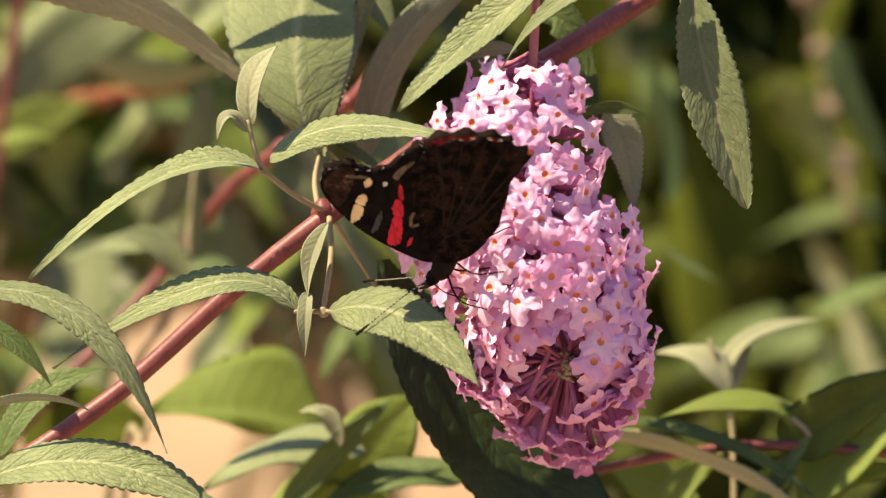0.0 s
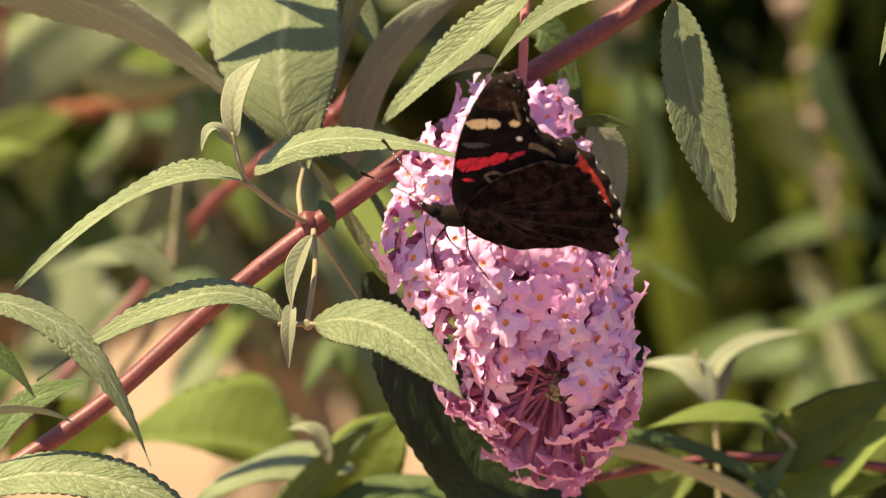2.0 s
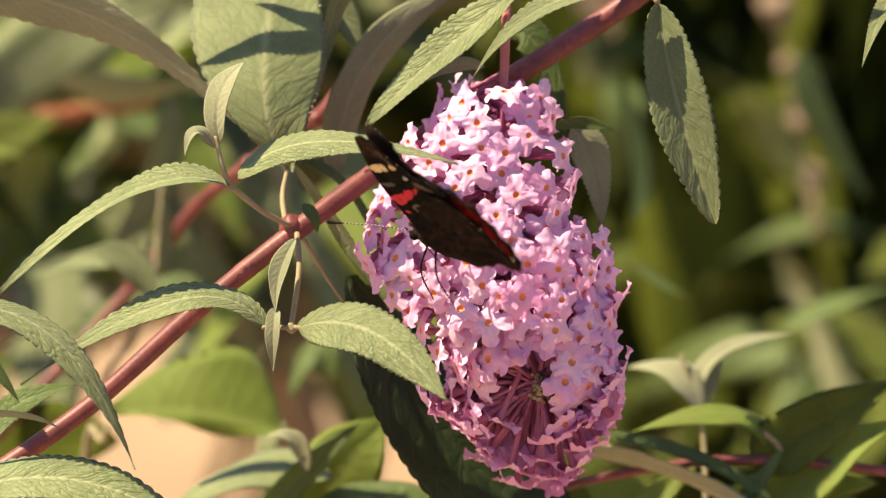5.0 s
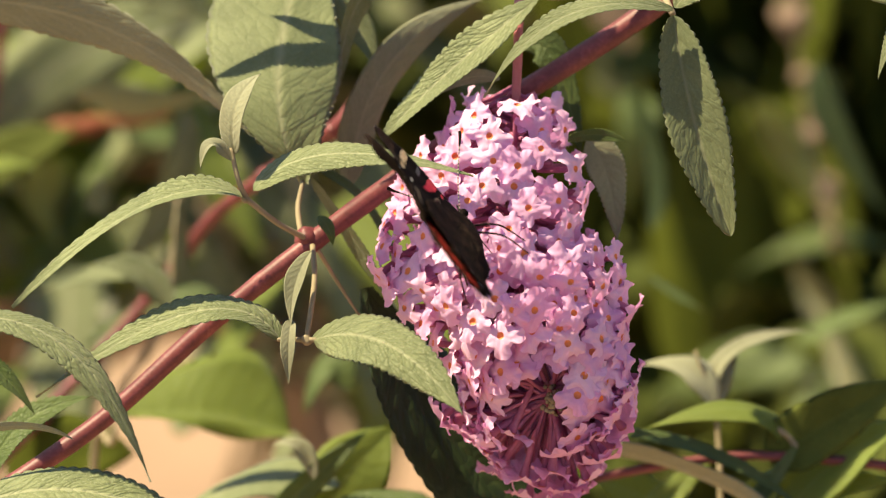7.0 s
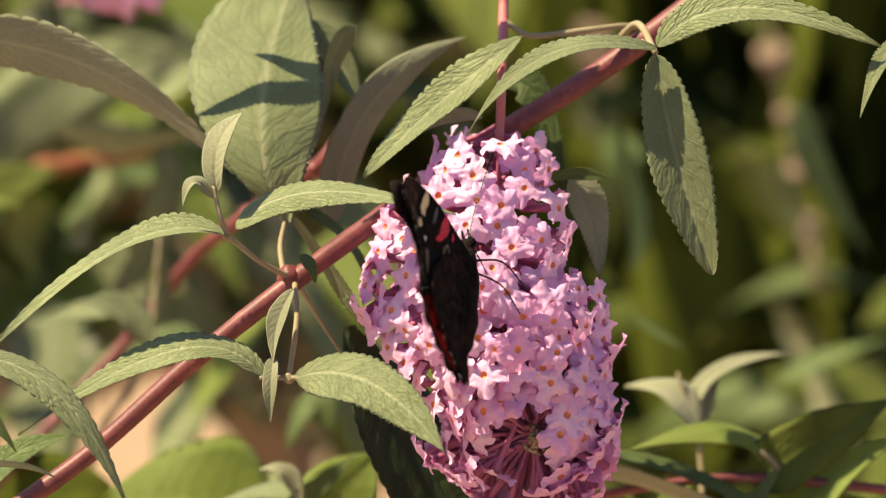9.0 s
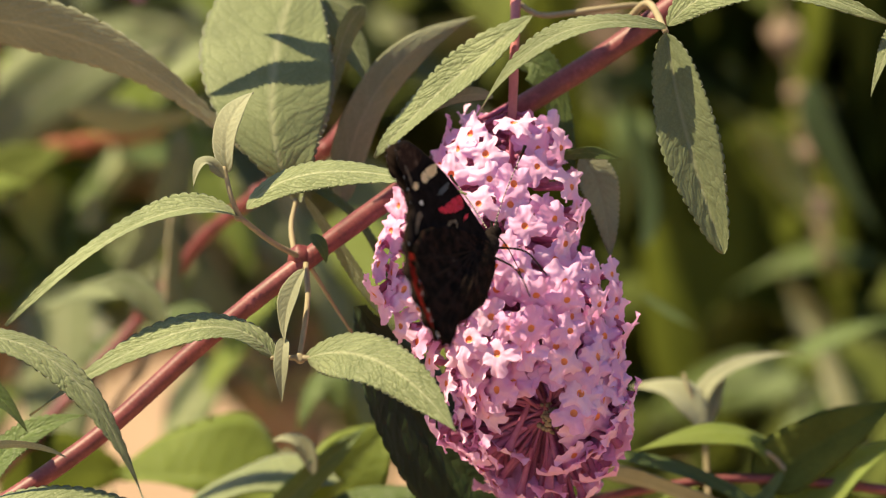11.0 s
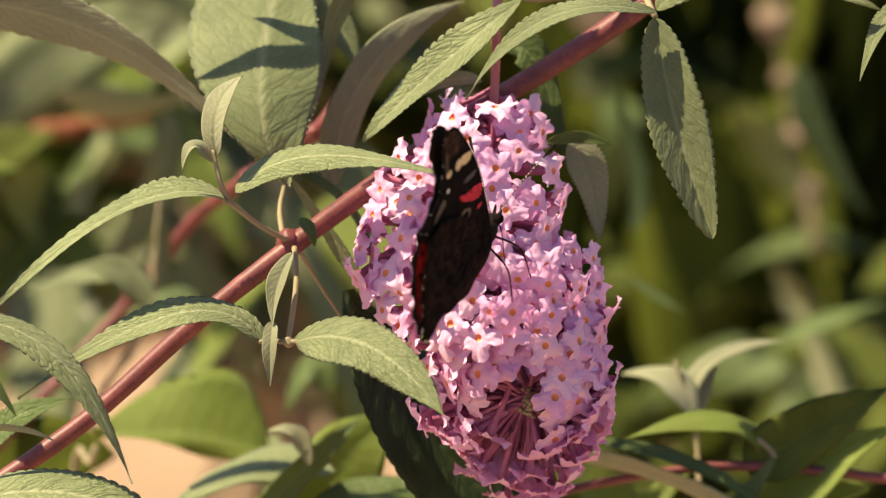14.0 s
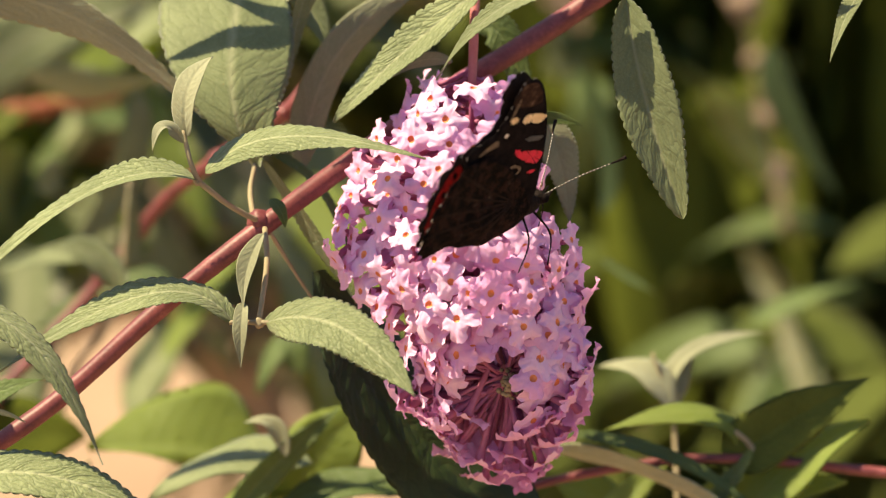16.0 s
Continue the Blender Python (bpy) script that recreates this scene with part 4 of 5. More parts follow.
# the dim skin adds to the shade among these leaves
leaf_mass("shrub_foliage", "green shrub leaves behind, coloured dim to suggest deep shade", 680, ((9.5, 40), (-22, 45), (45, 110)), (7, 15), "dim", 1)
# sun reaches these hanging leaves; the deep skin makes them look shaded
leaf_mass("shrub_foliage", "long hanging leaves, green darkened to look shaded", 60, ((14, 27), (6, 26), (46, 60)), (9, 14), "deep", 9, droop=0.1, fall=1.0)
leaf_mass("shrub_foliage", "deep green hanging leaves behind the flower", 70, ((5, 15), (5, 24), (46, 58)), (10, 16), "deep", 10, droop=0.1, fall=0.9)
leaf_mass("shrub_foliage", "sunlit olive leaves between the branches", 32, ((-17, -2), (-0.5, 9), (33, 46)), (5, 9), "grey", 12)
leaf_mass("shrub_foliage", "yellow-green leaves catching the sun between the branches", 28, ((-17, -2), (-0.5, 8), (30, 46)), (5, 9), "lime", 13)
leaf_mass("shrub_foliage", "dry brown leaves among the green ones", 12, ((-15, -3), (-3, 3), (36, 46)), (4, 7), "dry", 21)
leaf_mass("shrub_foliage", "low olive leaves over the soil", 12, ((-19, -13), (-9, -2), (28, 40)), (5, 9), "green", 14)
leaf_mass("shrub_foliage", "sunlit olive leaves low beside the flower", 30, ((9, 21), (-8, 1), (40, 50)), (4, 8), "dim", 16)
leaf_mass("shrub_foliage", "pale green leaves out of focus beside the withered stem", 13, ((10, 21), (-5, 2), (36, 44)), (4, 7), "green", 19)
leaf_mass("shrub_foliage", "grey-green leaves catching the sun behind the red branches", 18, ((-17, -4), (-1, 4), (30, 42)), (4, 8), "grey", 18)
leaf_mass("shrub_foliage", "scattered yellow-green leaves in front of the dark shrub", 6, ((7, 19), (-4, 8), (40, 50)), (2.5, 4.5), "lime", 17)
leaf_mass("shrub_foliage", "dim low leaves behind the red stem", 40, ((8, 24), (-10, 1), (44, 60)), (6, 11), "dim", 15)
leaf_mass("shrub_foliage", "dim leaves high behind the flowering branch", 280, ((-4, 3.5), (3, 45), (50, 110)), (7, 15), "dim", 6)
leaf_mass("shrub_foliage", "olive-green leaves lit by the sun beside the dark shrub", 34, ((13, 30), (-8, 1), (44, 62)), (6, 12), "green", 8)
leaf_mass("shrub_foliage", "sunlit grey-green shrub leaves further back", 60, ((-34, 0), (-2, 11), (40, 90)), (7, 15), "grey", 2)
leaf_mass("shrub_foliage", "green shrub leaves in the background", 120, ((-36, -3), (1, 30), (45, 110)), (7, 14), "green", 3)
leaf_mass("shrub_foliage", "yellow-green sunlit leaves in the background", 48, ((-34, -6), (0, 16), (38, 80)), (6, 12), "lime", 4)
leaf_mass("shrub_foliage", "dim olive leaves among the sunlit ones", 18, ((-34, 6), (0, 16), (35, 70)), (6, 12), "dim", 5)



def shrub_trunk(label, foot, crown, spread, count, seed):
    """Bare stems that rise from the ground into a shrub's leaves."""
    rng = random.Random(seed)
    shrub = thing("shrub_stems", label, "shrub", where=Vector((foot[0], foot[1], 0.0)))
    for _ in range(count):
        a = rng.uniform(0, 6.28)
        base = Vector((0.07 * math.cos(a), 0.07 * math.sin(a), -0.03))
        top = Vector(crown) - Vector((foot[0], foot[1], 0)) + Vector((rng.uniform(-1, 1) * spread[0], rng.uniform(-1, 1) * spread[1], rng.uniform(-1, 1) * spread[2]))
        mid = base.lerp(top, 0.5) + Vector((rng.uniform(-0.04, 0.04), rng.uniform(-0.04, 0.04), 0.05))
        part("stem", tube(bmesh.new(), [base, mid, top], 0.009, 0.0025, sides=8, lumps=0.06, seed=seed), BARK_DRY, shrub)


shrub_trunk("dark leafy shrub's brown stems rising from the soil", (0.3, 0.95), (0.22, 0.72, 1.0), (0.16, 0.2, 0.2), 9, 1)
shrub_trunk("brown stems under the sunlit leaves", (-0.2, 0.95), (-0.16, 0.72, 0.98), (0.18, 0.2, 0.15), 9, 2)

# ---- the butterfly ----
WING_DARK = plain_material("wing_underside", [(0.40, (0.002, 0.0015, 0.0015)), (0.50, (0.006, 0.004, 0.003)), (0.57, (0.026, 0.012, 0.009)), (0.62, (0.006, 0.004, 0.004)), (0.70, (0.065, 0.045, 0.034))], 420.0, rough=0.9, relief=0.8, distance=0.0006, fine=2200.0, spec=0.05)
WING_FRONT = plain_material("forewing_underside", [(0.4, (0.005, 0.004, 0.004)), (0.8, (0.02, 0.014, 0.013))], 500.0, rough=0.92, relief=0.15, fine=2200.0, spec=0.03)
WING_TIP = plain_material("wing_tip_brown", [(0.35, (0.007, 0.005, 0.004)), (0.55, (0.04, 0.022, 0.015)), (0.68, (0.14, 0.09, 0.06))], 500.0, rough=0.92, relief=0.15, fine=2200.0, spec=0.03)
WING_UPPER = plain_material("wing_upperside", [(0.3, (0.01, 0.007, 0.006)), (0.8, (0.035, 0.022, 0.016))], 300.0, rough=0.92, relief=0.15, fine=2200.0, spec=0.03)
SCALE_RED = plain_material("scarlet_scales", [(0.33, (0.16, 0.002, 0.008)), (0.48, (0.54, 0.003, 0.030)), (0.7, (0.68, 0.006, 0.052))], 700.0, rough=0.7, relief=0.3, fine=2600.0)
SCALE_RUST = plain_material("rust_scales", [(0.36, (0.05, 0.004, 0.004)), (0.5, (0.34, 0.014, 0.009)), (0.7, (0.56, 0.045, 0.022))], 600.0, rough=0.7, relief=0.3, fine=2600.0)
SCALE_CREAM = plain_material("cream_scales", [(0.3, (0.62, 0.42, 0.20)), (0.7, (0.80, 0.62, 0.36))], 500.0, rough=0.7, relief=0.3, fine=2600.0)
SCALE_WHITE = plain_material("white_scales", [(0.3, (0.70, 0.66, 0.60)), (0.7, (0.85, 0.80, 0.74))], 500.0, rough=0.7, relief=0.3, fine=2600.0)
SCALE_TAN = plain_material("tan_scales", [(0.3, (0.045, 0.03, 0.018)), (0.7, (0.20, 0.14, 0.085))], 900.0, rough=0.8, relief=0.3, fine=2600.0)
SCALE_BLUE = plain_material("slate_scales", [(0.3, (0.015, 0.018, 0.022)), (0.7, (0.05, 0.055, 0.065))], 500.0, rough=0.6, relief=0.3, fine=2600.0)
FUR = plain_material("dark_fur", [(0.3, (0.004, 0.003, 0.0025)), (0.7, (0.020, 0.013, 0.010))], 700.0, rough=0.9, relief=0.8, distance=0.001, fine=3000.0, spec=0.1)

FEELER, nt, bsdf = mat_base("banded_feeler")
wave = nd(nt, "ShaderNodeTexWave", Scale=520.0)
nt.links.new(nt.nodes.new("ShaderNodeTexCoord").outputs["Object"], wave.inputs["Vector"])
nt.links.new(ramp(nt, wave.outputs["Fac"], [(0.62, (0.012, 0.009, 0.007)), (0.75, (0.45, 0.40, 0.34))]), bsdf.inputs["Base Color"])
bsdf.inputs["Roughness"].default_value = 0.7

FORE = [(0.12, 0.02), (0.27, 0.35), (0.22, 1.06), (0.06, 1.8), (-0.25, 2.5), (-0.55, 2.84), (-0.85, 2.93), (-1.06, 2.84), (-1.22, 2.64), (-1.29, 2.33), (-1.40, 2.02), (-1.68, 1.76), (-2.1, 1.60), (-2.42, 1.25), (-1.4, 0.5), (-0.1, -0.06)]
FORE = [(x, z * 1.055) for x, z in FORE]
HIND = [(0.0, 0.05), (-0.6, 0.75), (-1.5, 1.3), (-2.3, 1.38), (-2.78, 1.05), (-3.1, 0.55), (-3.3, 0.0), (-3.36, -0.45), (-3.2, -0.72), (-2.85, -0.7), (-2.25, -0.64), (-1.4, -0.82), (-0.6, -0.72), (-0.1, -0.35)]


def closed_curve(pts, per=6):
    out = []
    n = len(pts)
    for i in range(n):
        a, p, q, c = (Vector(pts[(i + k) % n]) for k in (-1, 0, 1, 2))
        for k in range(per):
            s = k / per
            out.append(0.5 * (p * 2 + (q - a) * s + (a * 2 - p * 5 + q * 4 - c) * s * s + (p * 3 - a - q * 3 + c) * s ** 3))
    return out


def wing_bulge(x, z):
    """Gentle swell of a wing across its surface, cm."""
    return 0.07 * math.sin(x * 1.1 + 0.4) * math.sin(z * 0.9 + 0.6) + 0.012 * math.sin(x * 7 + z * 4)


def wing_sheet(outline, side, turn, lift, scallop, inner):
    """A wing as two skins, outer one first; side: 1 left, -1 right."""
    b = bmesh.new()
    edge = closed_curve(outline)
    hub = Vector((-0.35, 0.12)) if inner else Vector((-0.12, 0.35))
    n = len(edge)
    rings = 9

    def place(x, z, off):
        y = wing_bulge(x, z) + off
        if -2.4 < x < 0.5:
            y += 0.17 * math.exp(-((z + 0.3) / 0.38) ** 2) * min(1.0, (x + 2.4) / 0.9)
        y, zz = y * math.cos(turn) + z * math.sin(turn), z * math.cos(turn) - y * math.sin(turn)
        return Vector((x, side * (y + lift), zz)) * 0.01

    grids = []
    for off in (0.008, -0.008):
        rows = []
        for r in range(1, rings + 1):
            row = []
            for i, p in enumerate(edge):
                k = r / rings
                q = hub + (p - hub) * k
                if r == rings and scallop and p.x < -0.8:
                    q = hub + (p - hub) * (1 + scallop * math.sin(i * 1.047))
                row.append(b.verts.new(place(q.x, q.y, off)))
            rows.append(row)
        grids.append((rows, b.verts.new(place(hub.x, hub.y, off))))
    for gi, (rows, centre) in enumerate(grids):
        for i in range(n):
            j = (i + 1) % n
            fs = [(centre, rows[0][i], rows[0][j])] + [(rows[r][i], rows[r + 1][i], rows[r + 1][j], rows[r][j]) for r in range(rings - 1)]
            for vs in fs:
                f = b.faces.new(vs if gi == 0 else vs[::-1])
                f.material_index = gi
    a, c = grids[0][0][-1], grids[1][0][-1]
    for i in range(n):
        j = (i + 1) % n
        b.faces.new((a[i], c[i], c[j], a[j]))
    bmesh.ops.recalc_face_normals(b, faces=b.faces[:])
    return b, place


def marking(place, pts, off, per=7, rough=0.016):
    """A thin patch of coloured scales lying on a wing."""
    b = bmesh.new()
    edge = closed_curve(pts, per)
    rng = random.Random(round(pts[0][0] * 100))
    edge = [p + Vector((rng.uniform(-1, 1), rng.uniform(-1, 1))) * rough for p in edge]
    mid = sum(edge, Vector((0, 0))) / len(edge)
    rows = [[b.verts.new(place(*(mid + (p - mid) * k), off)) for p in edge] for k in (0.33, 0.66, 1.0)]
    c = b.verts.new(place(*mid, off))
    n = len(edge)
    for i in range(n):
        j = (i + 1) % n
        b.faces.new((c, rows[0][i], rows[0][j]))
        for r in range(2):
            b.faces.new((rows[r][i], rows[r + 1][i], rows[r + 1][j], rows[r][j]))
    return b


def fringe(place, edge, keep, seed, big=1.0):
    """White dashes between the scallops of a wing's margin."""
    rng = random.Random(seed)
    n = len(edge)
    i = 0
    while i < n - 3:
        p, q = edge[i], edge[i + 2]
        if keep(p) and rng.random() < 0.85:
            d = (q - p).normalized() * rng.uniform(0.06, 0.11) * big
            o = Vector((-d.y, d.x)).normalized() * rng.uniform(0.010, 0.02) * big
            yield marking(place, [p - d, p - d * 0.4 + o, p + d * 0.5 + o, p + d, p + d * 0.4 - o, p - d * 0.5 - o], 0.0, 2, 0.004)
        i += rng.choice((3, 4, 5))


def dot(x, z, rx, rz):
    return [(x + rx * math.cos(a), z + rz * math.sin(a)) for a in (0, 1.05, 2.1, 3.14, 4.19, 5.24)]


def build_butterfly():
    fly = thing("butterfly", "dark brown butterfly with scarlet bands and cream wing spots, wings folded", "butterfly")
    fly.matrix_world = Matrix.Identity(4)
    wings = []
    for side in (1, -1):
        b, place = wing_sheet(FORE, side, 0.0, 0.06, 0.012, False)
        fore = part("forewing", b, (WING_FRONT, WING_UPPER), fly)
        wings.append((side, 0.35, fore))
        out = 0.02
        marks = [
            (SCALE_CREAM, [(-0.06, 1.98), (-0.28, 2.04), (-0.46, 2.05), (-0.46, 1.88), (-0.25, 1.82), (-0.04, 1.9)], "cream wing bar"),
            (SCALE_CREAM, [(-0.5, 2.05), (-0.65, 2.06), (-0.77, 2.0), (-0.75, 1.9), (-0.64, 1.87), (-0.5, 1.88)], "cream wing bar"),
            (SCALE_CREAM, dot(-1.08, 2.02, 0.12, 0.075), "cream wing spot"),
            (SCALE_WHITE, dot(-1.18, 1.68, 0.06, 0.05), "white wing spot"),
            (SCALE_RED, [(0.16, 1.08), (-0.1, 1.16), (-0.36, 1.2), (-0.52, 1.22), (-0.55, 1.06), (-0.3, 0.94), (0.0, 0.86), (0.14, 0.92)], "scarlet wing band"),
            (SCALE_RED, [(-0.56, 1.22), (-0.72, 1.34), (-0.93, 1.32), (-0.9, 1.2), (-0.7, 1.08), (-0.58, 1.06)], "scarlet wing band"),
            (SCALE_RED, [(-0.98, 1.30), (-1.13, 1.37), (-1.32, 1.41), (-1.26, 1.34), (-1.12, 1.26), (-0.97, 1.19)], "scarlet wing band"),
            (SCALE_RED, [(0.06, 0.69), (-0.15, 0.72), (-0.22, 0.67), (-0.1, 0.64)], "scarlet wing dash"),
            (SCALE_BLUE, [(0.05, 1.47), (-0.3, 1.53), (-0.55, 1.5), (-0.4, 1.43), (-0.1, 1.40)], "slate-grey wing mark"),
            (WING_TIP, [(-0.28, 2.35), (-0.5, 2.72), (-0.85, 2.84), (-1.15, 2.72), (-1.3, 2.42), (-0.95, 2.3), (-0.6, 2.26)], "brown wing tip"),
            (SCALE_TAN, [(-0.42, 0.80), (-0.62, 0.92), (-0.86, 0.86), (-0.92, 0.70), (-0.78, 0.58), (-0.6, 0.62)], "tan wing scrawl"),
            (WING_DARK, [(-0.52, 0.79), (-0.65, 0.86), (-0.82, 0.80), (-0.84, 0.70), (-0.72, 0.65), (-0.6, 0.69)], "dark centre of the scrawl"),
            (SCALE_TAN, [(-1.45, 1.62), (-1.7, 1.55), (-1.95, 1.4), (-1.92, 1.34), (-1.65, 1.44), (-1.4, 1.5)], "tan margin streak"),
            (SCALE_TAN, [(-1.06, 2.5), (-1.16, 2.3), (-1.22, 2.1), (-1.16, 2.1), (-1.08, 2.3), (-1.01, 2.46)], "tan margin streak"),
        ]
        if side < 0:
            # the hindwing hides more of this side's band
            marks = [k for k in marks if not (k[2].startswith("scarlet") and k[1][0][0] < -0.5)]
            marks.append((SCALE_RED, [(-0.56, 1.20), (-0.66, 1.27), (-0.76, 1.28), (-0.74, 1.2), (-0.66, 1.12), (-0.57, 1.08)], "scarlet wing band"))
        for m, pts, lab in marks:
            pts = [(x, z * 1.055) for x, z in pts]
            part("marking", marking(place, pts, out + 0.006 * (lab.startswith("dark"))), m, fore, lab)
        part("marking", marking(place, [(0.1, 1.15), (-0.4, 1.35), (-0.95, 1.35), (-1.7, 1.25), (-1.75, 1.0), (-1.1, 1.0), (-0.5, 0.95), (0.05, 0.85)], -0.02), SCALE_RED, fore, "scarlet upper band")
        edge = closed_curve(FORE)
        for b in fringe(place, edge, lambda p: p.x < -0.7 and p.y > 1.45, 3, 0.55):
            part("marking", b, SCALE_WHITE, fore, "white wing fringe")
        b, place = wing_sheet(HIND, side, 0.0, 0.085, 0.024, True)
        hind = part("hindwing", b, (WING_DARK, WING_UPPER), fly)
        wings.append((side, 1.0, hind))
        for x, z in ((-2.5, 1.15), (-2.95, 0.75), (-3.18, 0.3), (-3.25, -0.2), (-2.9, -0.6), (-2.0, -0.6)):
            a, c = Vector((-0.5, 0.1)), Vector((x, z))
            o = Vector((a.y - c.y, c.x - a.x)).normalized() * 0.008
            m = a.lerp(c, 0.5) + o * 10
            part("vein", marking(place, [a - o, m - o, c - o, c + o, m + o, a + o], 0.012, 5, 0.006), WING_UPPER, hind, "brownish wing vein")
        part("marking", marking(place, [(-2.15, 1.22), (-2.6, 1.02), (-2.95, 0.5), (-3.16, -0.05), (-3.16, -0.42), (-2.92, -0.4), (-2.88, 0.0), (-2.68, 0.5), (-2.4, 0.84), (-2.1, 0.98)], -0.02), SCALE_RUST, hind, "rust-red hindwing border")
        for x, z in ((-2.52, 0.9), (-2.78, 0.5), (-2.98, 0.02)):
            part("marking", marking(place, dot(x, z, 0.07, 0.07), -0.026), WING_UPPER, hind, "black border spot")
        edge = closed_curve(HIND)
        for b in fringe(place, edge, lambda p: p.x < -2.1 and p.y > -0.6, 4):
            part("marking", b, SCALE_WHITE, hind, "white wing fringe")

    def blob(name, x, z, rx, ry, rz, mat, tilt=0.0):
        b = bmesh.new()
        bmesh.ops.create_uvsphere(b, u_segments=24, v_segments=16, radius=1.0)
        for vt in b.verts:
            k = 1 + 0.07 * noise.noise(vt.co * 6)
            vt.co = Vector((vt.co.x * rx * k, vt.co.y * ry * k, vt.co.z * rz * k))
        bmesh.ops.rotate(b, cent=(0, 0, 0), matrix=Matrix.Rotation(tilt, 3, "Y"), verts=b.verts)
        for vt in b.verts:
            vt.co = (vt.co + Vector((x, 0, z))) * 0.01
        return part(name, b, mat, fly)

    blob("thorax", 0.18, -0.2, 0.48, 0.2, 0.25, FUR, 0.05)
    blob("abdomen", -1.05, -0.38, 0.95, 0.15, 0.17, FUR, -0.08)
    head = blob("head", 0.62, -0.13, 0.19, 0.16, 0.16, FUR)
    for s in (1, -1):
        b = bmesh.new()
        bmesh.ops.create_icosphere(b, subdivisions=3, radius=0.0011)
        for vt in b.verts:
            vt.co += Vector((0.0066, s * 0.0012, -0.001))
        part("eye", b, WING_FRONT, head)
        part("palp", tube(bmesh.new(), [(0.0072, s * 0.0005, -0.0016), (0.0085, s * 0.0007, -0.0009), (0.0099, s * 0.0007, 0.0004)], 0.0007, 0.0002, sides=8), FUR, head)
        b = tube(bmesh.new(), [(0.0070, s * 0.0008, -0.0002), (0.0125, s * 0.0042, 0.0040), (0.0185, s * 0.0085, 0.0082)], 0.00012, 0.00014, sides=6)
        ant = part("antenna", b, FEELER, fly)
        part("antenna_club", tube(bmesh.new(), [(0.0183, s * 0.0084, 0.0081), (0.0196, s * 0.0094, 0.0090), (0.0208, s * 0.0101, 0.0098)], 0.0002, 0.00042, sides=8), FUR, ant)
        for x0, knee, foot in ((0.3, (0.55, 0.55, -0.75), (0.35, 0.8, -1.35)), (-0.05, (-0.25, 0.6, -0.75), (-0.75, 0.85, -1.25))):
            part("leg", tube(bmesh.new(), [(x0 * 0.01, s * 0.001, -0.003), (knee[0] * 0.01, s * knee[1] * 0.01, knee[2] * 0.01), (foot[0] * 0.01, s * foot[1] * 0.01, foot[2] * 0.01)], 0.00028, 0.00014, sides=7, steps=6), FUR, fly)
    part("proboscis", tube(bmesh.new(), [(0.0078, 0, -0.002), (0.0088, 0, -0.006), (0.0078, 0, -0.0125)], 0.00016, 0.0001, sides=6), FUR, head)
    return fly, wings


fly, wings = build_butterfly()

# seconds, half the opening between the wings in degrees
OPENING = [(0, 5), (0.5, 5), (1.0, 7), (1.5, 10), (2.0, 11), (2.5, 11), (3.0, 8), (3.5, 6), (4.2, 5), (6.3, 5), (6.6, 5), (7.0, 3.5),
           (7.5, 4), (9.0, 4), (11.5, 4), (12.5, 4), (13.5, 4), (14.5, 6), (15.5, 5.5), (16.0, 5.5)]
# the hindwing away from the viewer slides a little past the other: seconds, degrees for the left and the right one
SLIDES = [(0, 0, 6.5), (1, 0, 7.5), (1.5, 0, 10), (2.5, 0, 10), (4.2, 0, 3), (6.3, 0, 0), (8, 2, 0), (11.5, 3, 0), (16, 3, 0)]


def slid(side, t):
    return float(np.interp(t, [r[0] for r in SLIDES], [r[1 if side > 0 else 2] for r in SLIDES]))


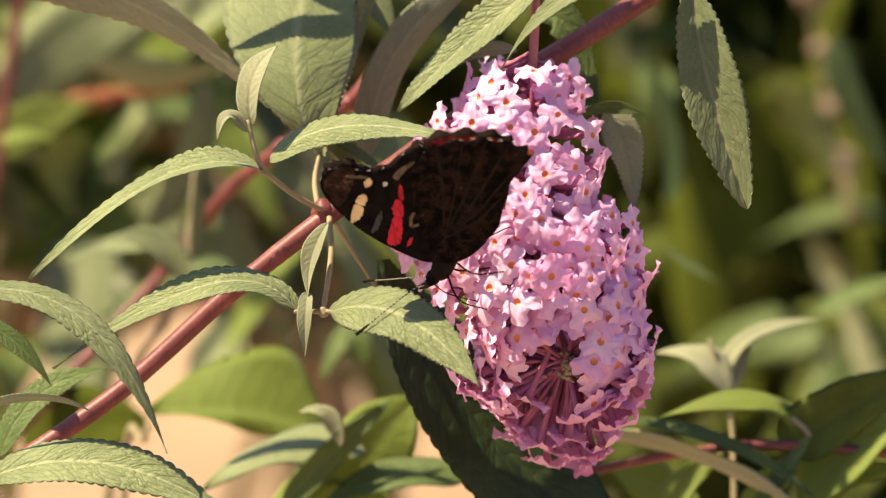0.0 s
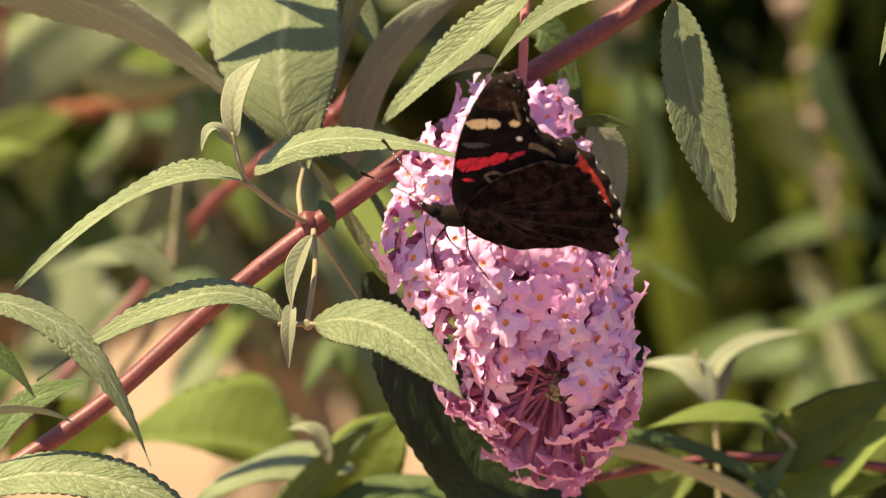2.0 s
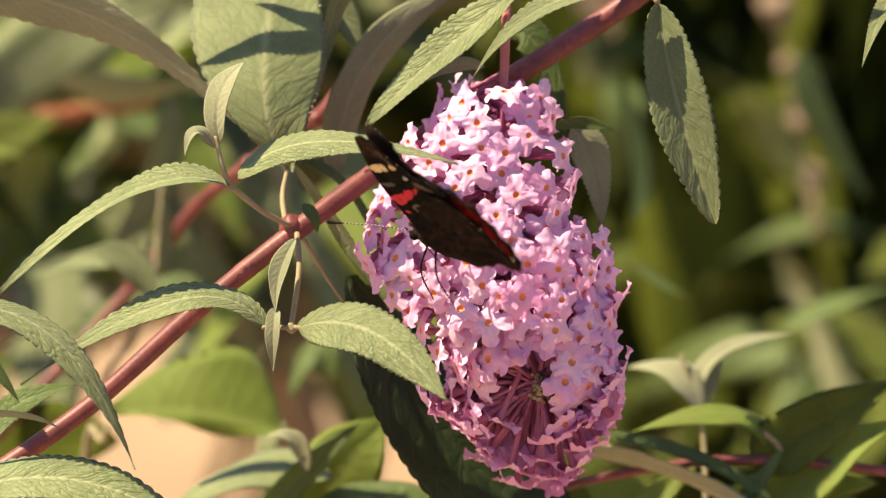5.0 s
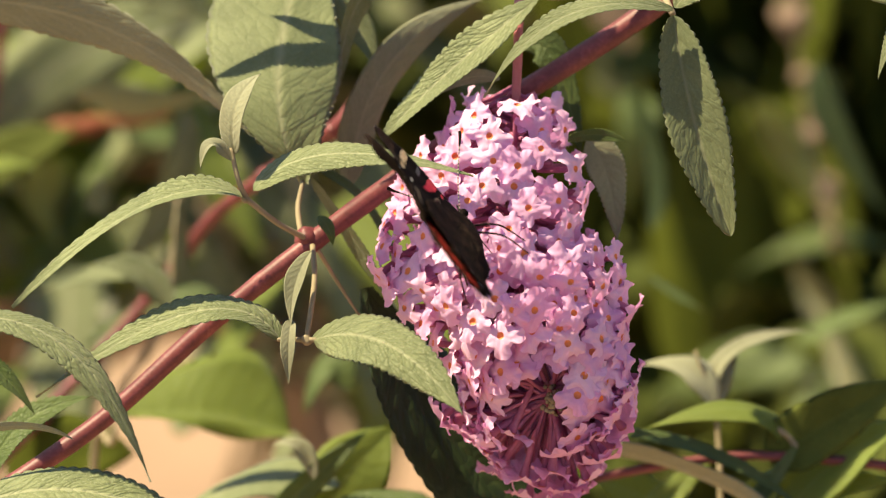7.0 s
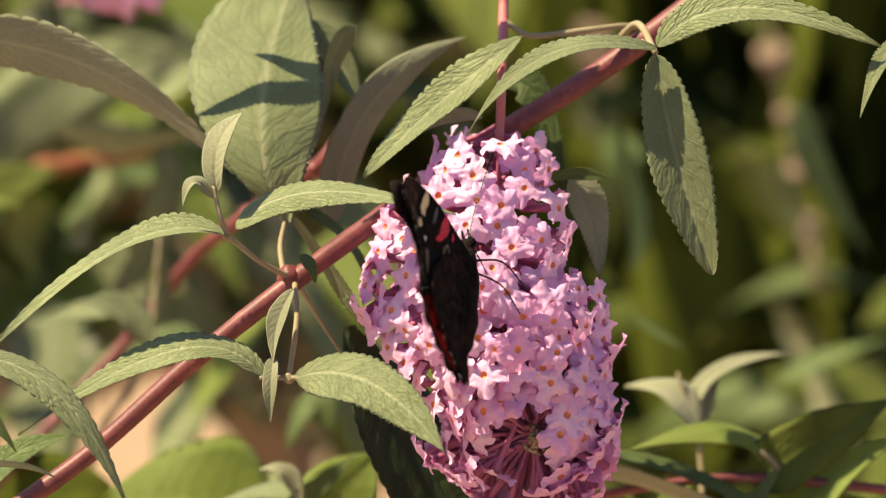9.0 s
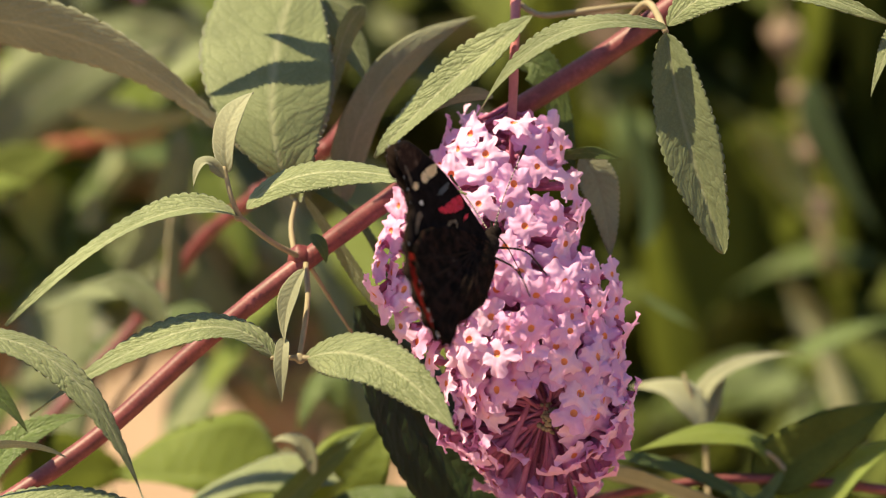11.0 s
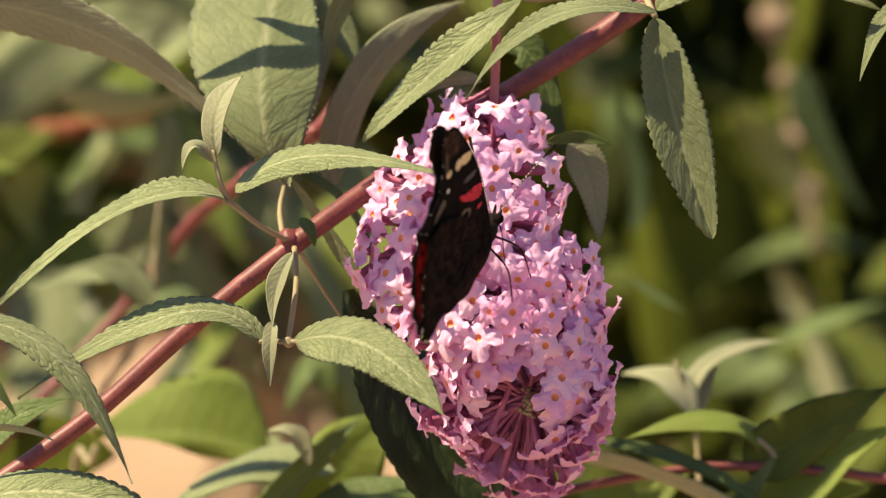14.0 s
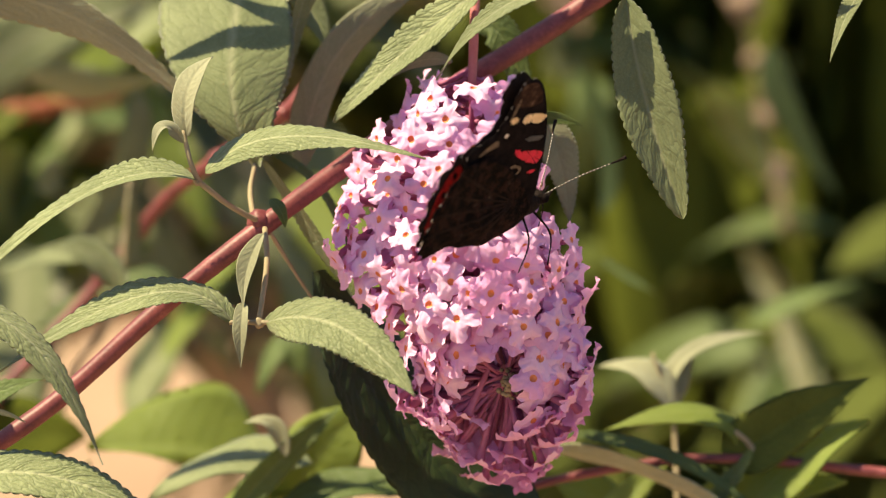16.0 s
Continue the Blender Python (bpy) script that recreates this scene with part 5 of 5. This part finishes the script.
# seconds, place on the sheet, way of the head, way of the back
PERCHES = [
    (0.0, (-0.08, -0.10, -2.66), (-0.40, -0.74, 0.54), (-0.92, 0.36, -0.17)),
    (0.3, (-0.16, -0.49, -2.52), (-0.24, -0.82, 0.52), (-0.97, 0.25, -0.04)),
    (0.5, (0.07, -0.30, -2.82), (-0.35, -0.72, 0.59), (-0.93, 0.36, -0.11)),
    (0.8, (0.20, -0.05, -2.91), (-0.58, -0.63, 0.52), (-0.80, 0.56, -0.22)),
    (1.0, (0.18, 0.05, -2.89), (-0.61, -0.60, 0.52), (-0.79, 0.55, -0.28)),
    (1.2, (0.31, 0.73, -2.77), (-0.87, -0.30, 0.39), (-0.40, 0.89, -0.22)),
    (1.5, (0.66, 1.04, -2.83), (-0.95, -0.07, 0.31), (-0.10, 0.99, -0.08)),
    (2.0, (0.81, 1.16, -2.79), (-0.97, 0.10, 0.20), (0.02, 0.93, -0.38)),
    (2.5, (0.67, 0.93, -2.77), (-0.96, 0.04, 0.28), (-0.06, 0.94, -0.35)),
    (3.0, (0.49, 0.80, -2.92), (-0.78, -0.04, 0.63), (-0.36, 0.85, -0.39)),
    (3.5, (0.20, 0.60, -2.91), (-0.53, -0.08, 0.84), (-0.69, 0.62, -0.38)),
    (4.0, (0.17, 0.55, -2.95), (-0.51, -0.05, 0.86), (-0.69, 0.62, -0.38)),
    (6.5, (0.85, 1.09, -3.11), (-0.22, 0.35, 0.91), (-0.40, 0.82, -0.41)),
    (7.0, (0.69, 1.14, -3.04), (-0.06, 0.34, 0.94), (-0.63, 0.72, -0.31)),
    (7.5, (0.93, 1.17, -3.10), (0.02, 0.47, 0.88), (-0.71, 0.62, -0.32)),
    (8.0, (0.81, 1.10, -3.05), (-0.14, 0.49, 0.86), (-0.65, 0.63, -0.41)),
    (8.5, (1.14, 1.12, -2.95), (-0.04, 0.78, 0.63), (-0.39, 0.57, -0.72)),
    (9.0, (1.15, 1.16, -3.05), (0.08, 0.66, 0.74), (-0.43, 0.70, -0.57)),
    (11.5, (1.43, 1.02, -3.18), (0.37, 0.46, 0.81), (-0.47, 0.84, -0.26)),
    (12.0, (1.65, 0.95, -3.23), (0.36, 0.46, 0.81), (-0.28, 0.88, -0.37)),
    (12.5, (1.74, 0.96, -3.23), (0.46, 0.35, 0.82), (-0.20, 0.94, -0.29)),
    (13.0, (1.73, 0.98, -3.23), (0.38, 0.38, 0.84), (-0.13, 0.92, -0.36)),
    (13.5, (1.80, 1.02, -3.18), (0.34, 0.46, 0.82), (-0.06, 0.88, -0.47)),
    (14.0, (1.56, 1.03, -3.16), (0.41, 0.55, 0.73), (-0.17, 0.83, -0.53)),
    (14.5, (1.80, 1.00, -3.02), (0.47, 0.74, 0.48), (-0.23, 0.63, -0.74)),
    (15.0, (2.36, 1.18, -2.77), (0.69, 0.60, 0.41), (-0.09, 0.63, -0.77)),
    (15.5, (3.08, 1.21, -2.50), (0.57, 0.24, 0.79), (0.28, 0.84, -0.46)),
    (16.0, (3.10, 1.33, -2.40), (0.65, 0.21, 0.73), (0.19, 0.89, -0.42)),
]


# how the sprigs behind sway: seconds, centimetres along u and v
SWAYS = (
    [(0, 0.00, 0.00), (1.5, 0.12, -0.07), (3.5, 0.11, -0.20), (7, -0.23, -0.11), (9, -0.13, 0.20), (12.5, -0.04, 0.45), (14.5, 0.13, 0.17), (16, 0.23, 0.01)],
    [(0, 0.00, 0.00), (1.5, -0.17, -0.39), (3.5, -0.10, 0.00), (7, -0.37, 0.62), (9, -0.28, -0.58), (12.5, -0.30, -0.21), (14.5, -0.44, 0.23), (16, 0.12, -0.62)],
    [(0, 0.00, 0.00), (1, 0.00, 0.00), (2, 0.03, 0.04), (2.5, -0.07, 0.20), (3, -0.01, -0.07), (4, 0.12, -0.12), (6.5, 0.04, 0.34), (7, 0.07, 0.38), (8, 0.07, 0.49), (8.5, 0.07, 0.83), (9, 0.07, 0.77), (11.5, -0.07, 0.22), (12.5, 0.05, 0.41), (13, 0.05, 0.41), (14, 0.01, 0.20), (15, 0.14, 0.18), (16, 0.18, -0.08)],
)


# how the flower spike sways: seconds, centimetres along u and v
SPIKE_SWAY = [
    (0, -0.01, 0.16), (0.5, 0.07, 0.06), (1, 0.06, 0.03), (1.5, 0.06, 0.06), (2, 0.09, -0.01), (2.5, 0.10, -0.01), (3, 0.11, 0.10), (3.5, 0.11, 0.04), (4, 0.10, 0.05), (4.2, 0.09, 0.05), (6.3, 0.01, 0.01), (6.5, 0.00, 0.00), (7, -0.01, 0.03), (7.5, 0.01, 0.03), (8, 0.00, 0.02), (8.5, 0.01, 0.00), (9, 0.01, 0.01), (9.2, 0.01, 0.01), (11.3, 0.06, 0.03), (11.5, 0.06, 0.03), (12, 0.09, 0.00), (12.5, 0.04, 0.04), (13, 0.07, 0.04), (13.5, 0.09, 0.03), (14, -0.10, 0.03), (14.5, 0.06, -0.04), (15, 0.05, 0.03), (15.5, 0.10, 0.02), (16, 0.07, 0.02),
]


def motions():
    rows = []
    for t, place, ahead, back in PERCHES:
        x = (SHEET @ Vector(ahead)).normalized()
        z = SHEET @ Vector(back)
        z = (z - x * z.dot(x)).normalized()
        y = z.cross(x)
        m = Matrix((x, y, z)).transposed().to_4x4()
        m.translation = at(*place)
        rows.append((t, m))
    walk(fly, rows)
    walk(spike, [(t, Matrix.Translation(at(du, dv, 0))) for t, du, dv in SPIKE_SWAY])
    for (ob, (u, v, w)), sways in zip(swaying, SWAYS):
        walk(ob, [(t, Matrix.Translation(at(u + du, v + dv, w))) for t, du, dv in sways])
    for side, share, wing in wings:
        walk(wing, [(t, pose(0, 0, 0, -side * share * a, slid(side, t) if share == 1.0 else 0.0)) for t, a in OPENING])


motions()
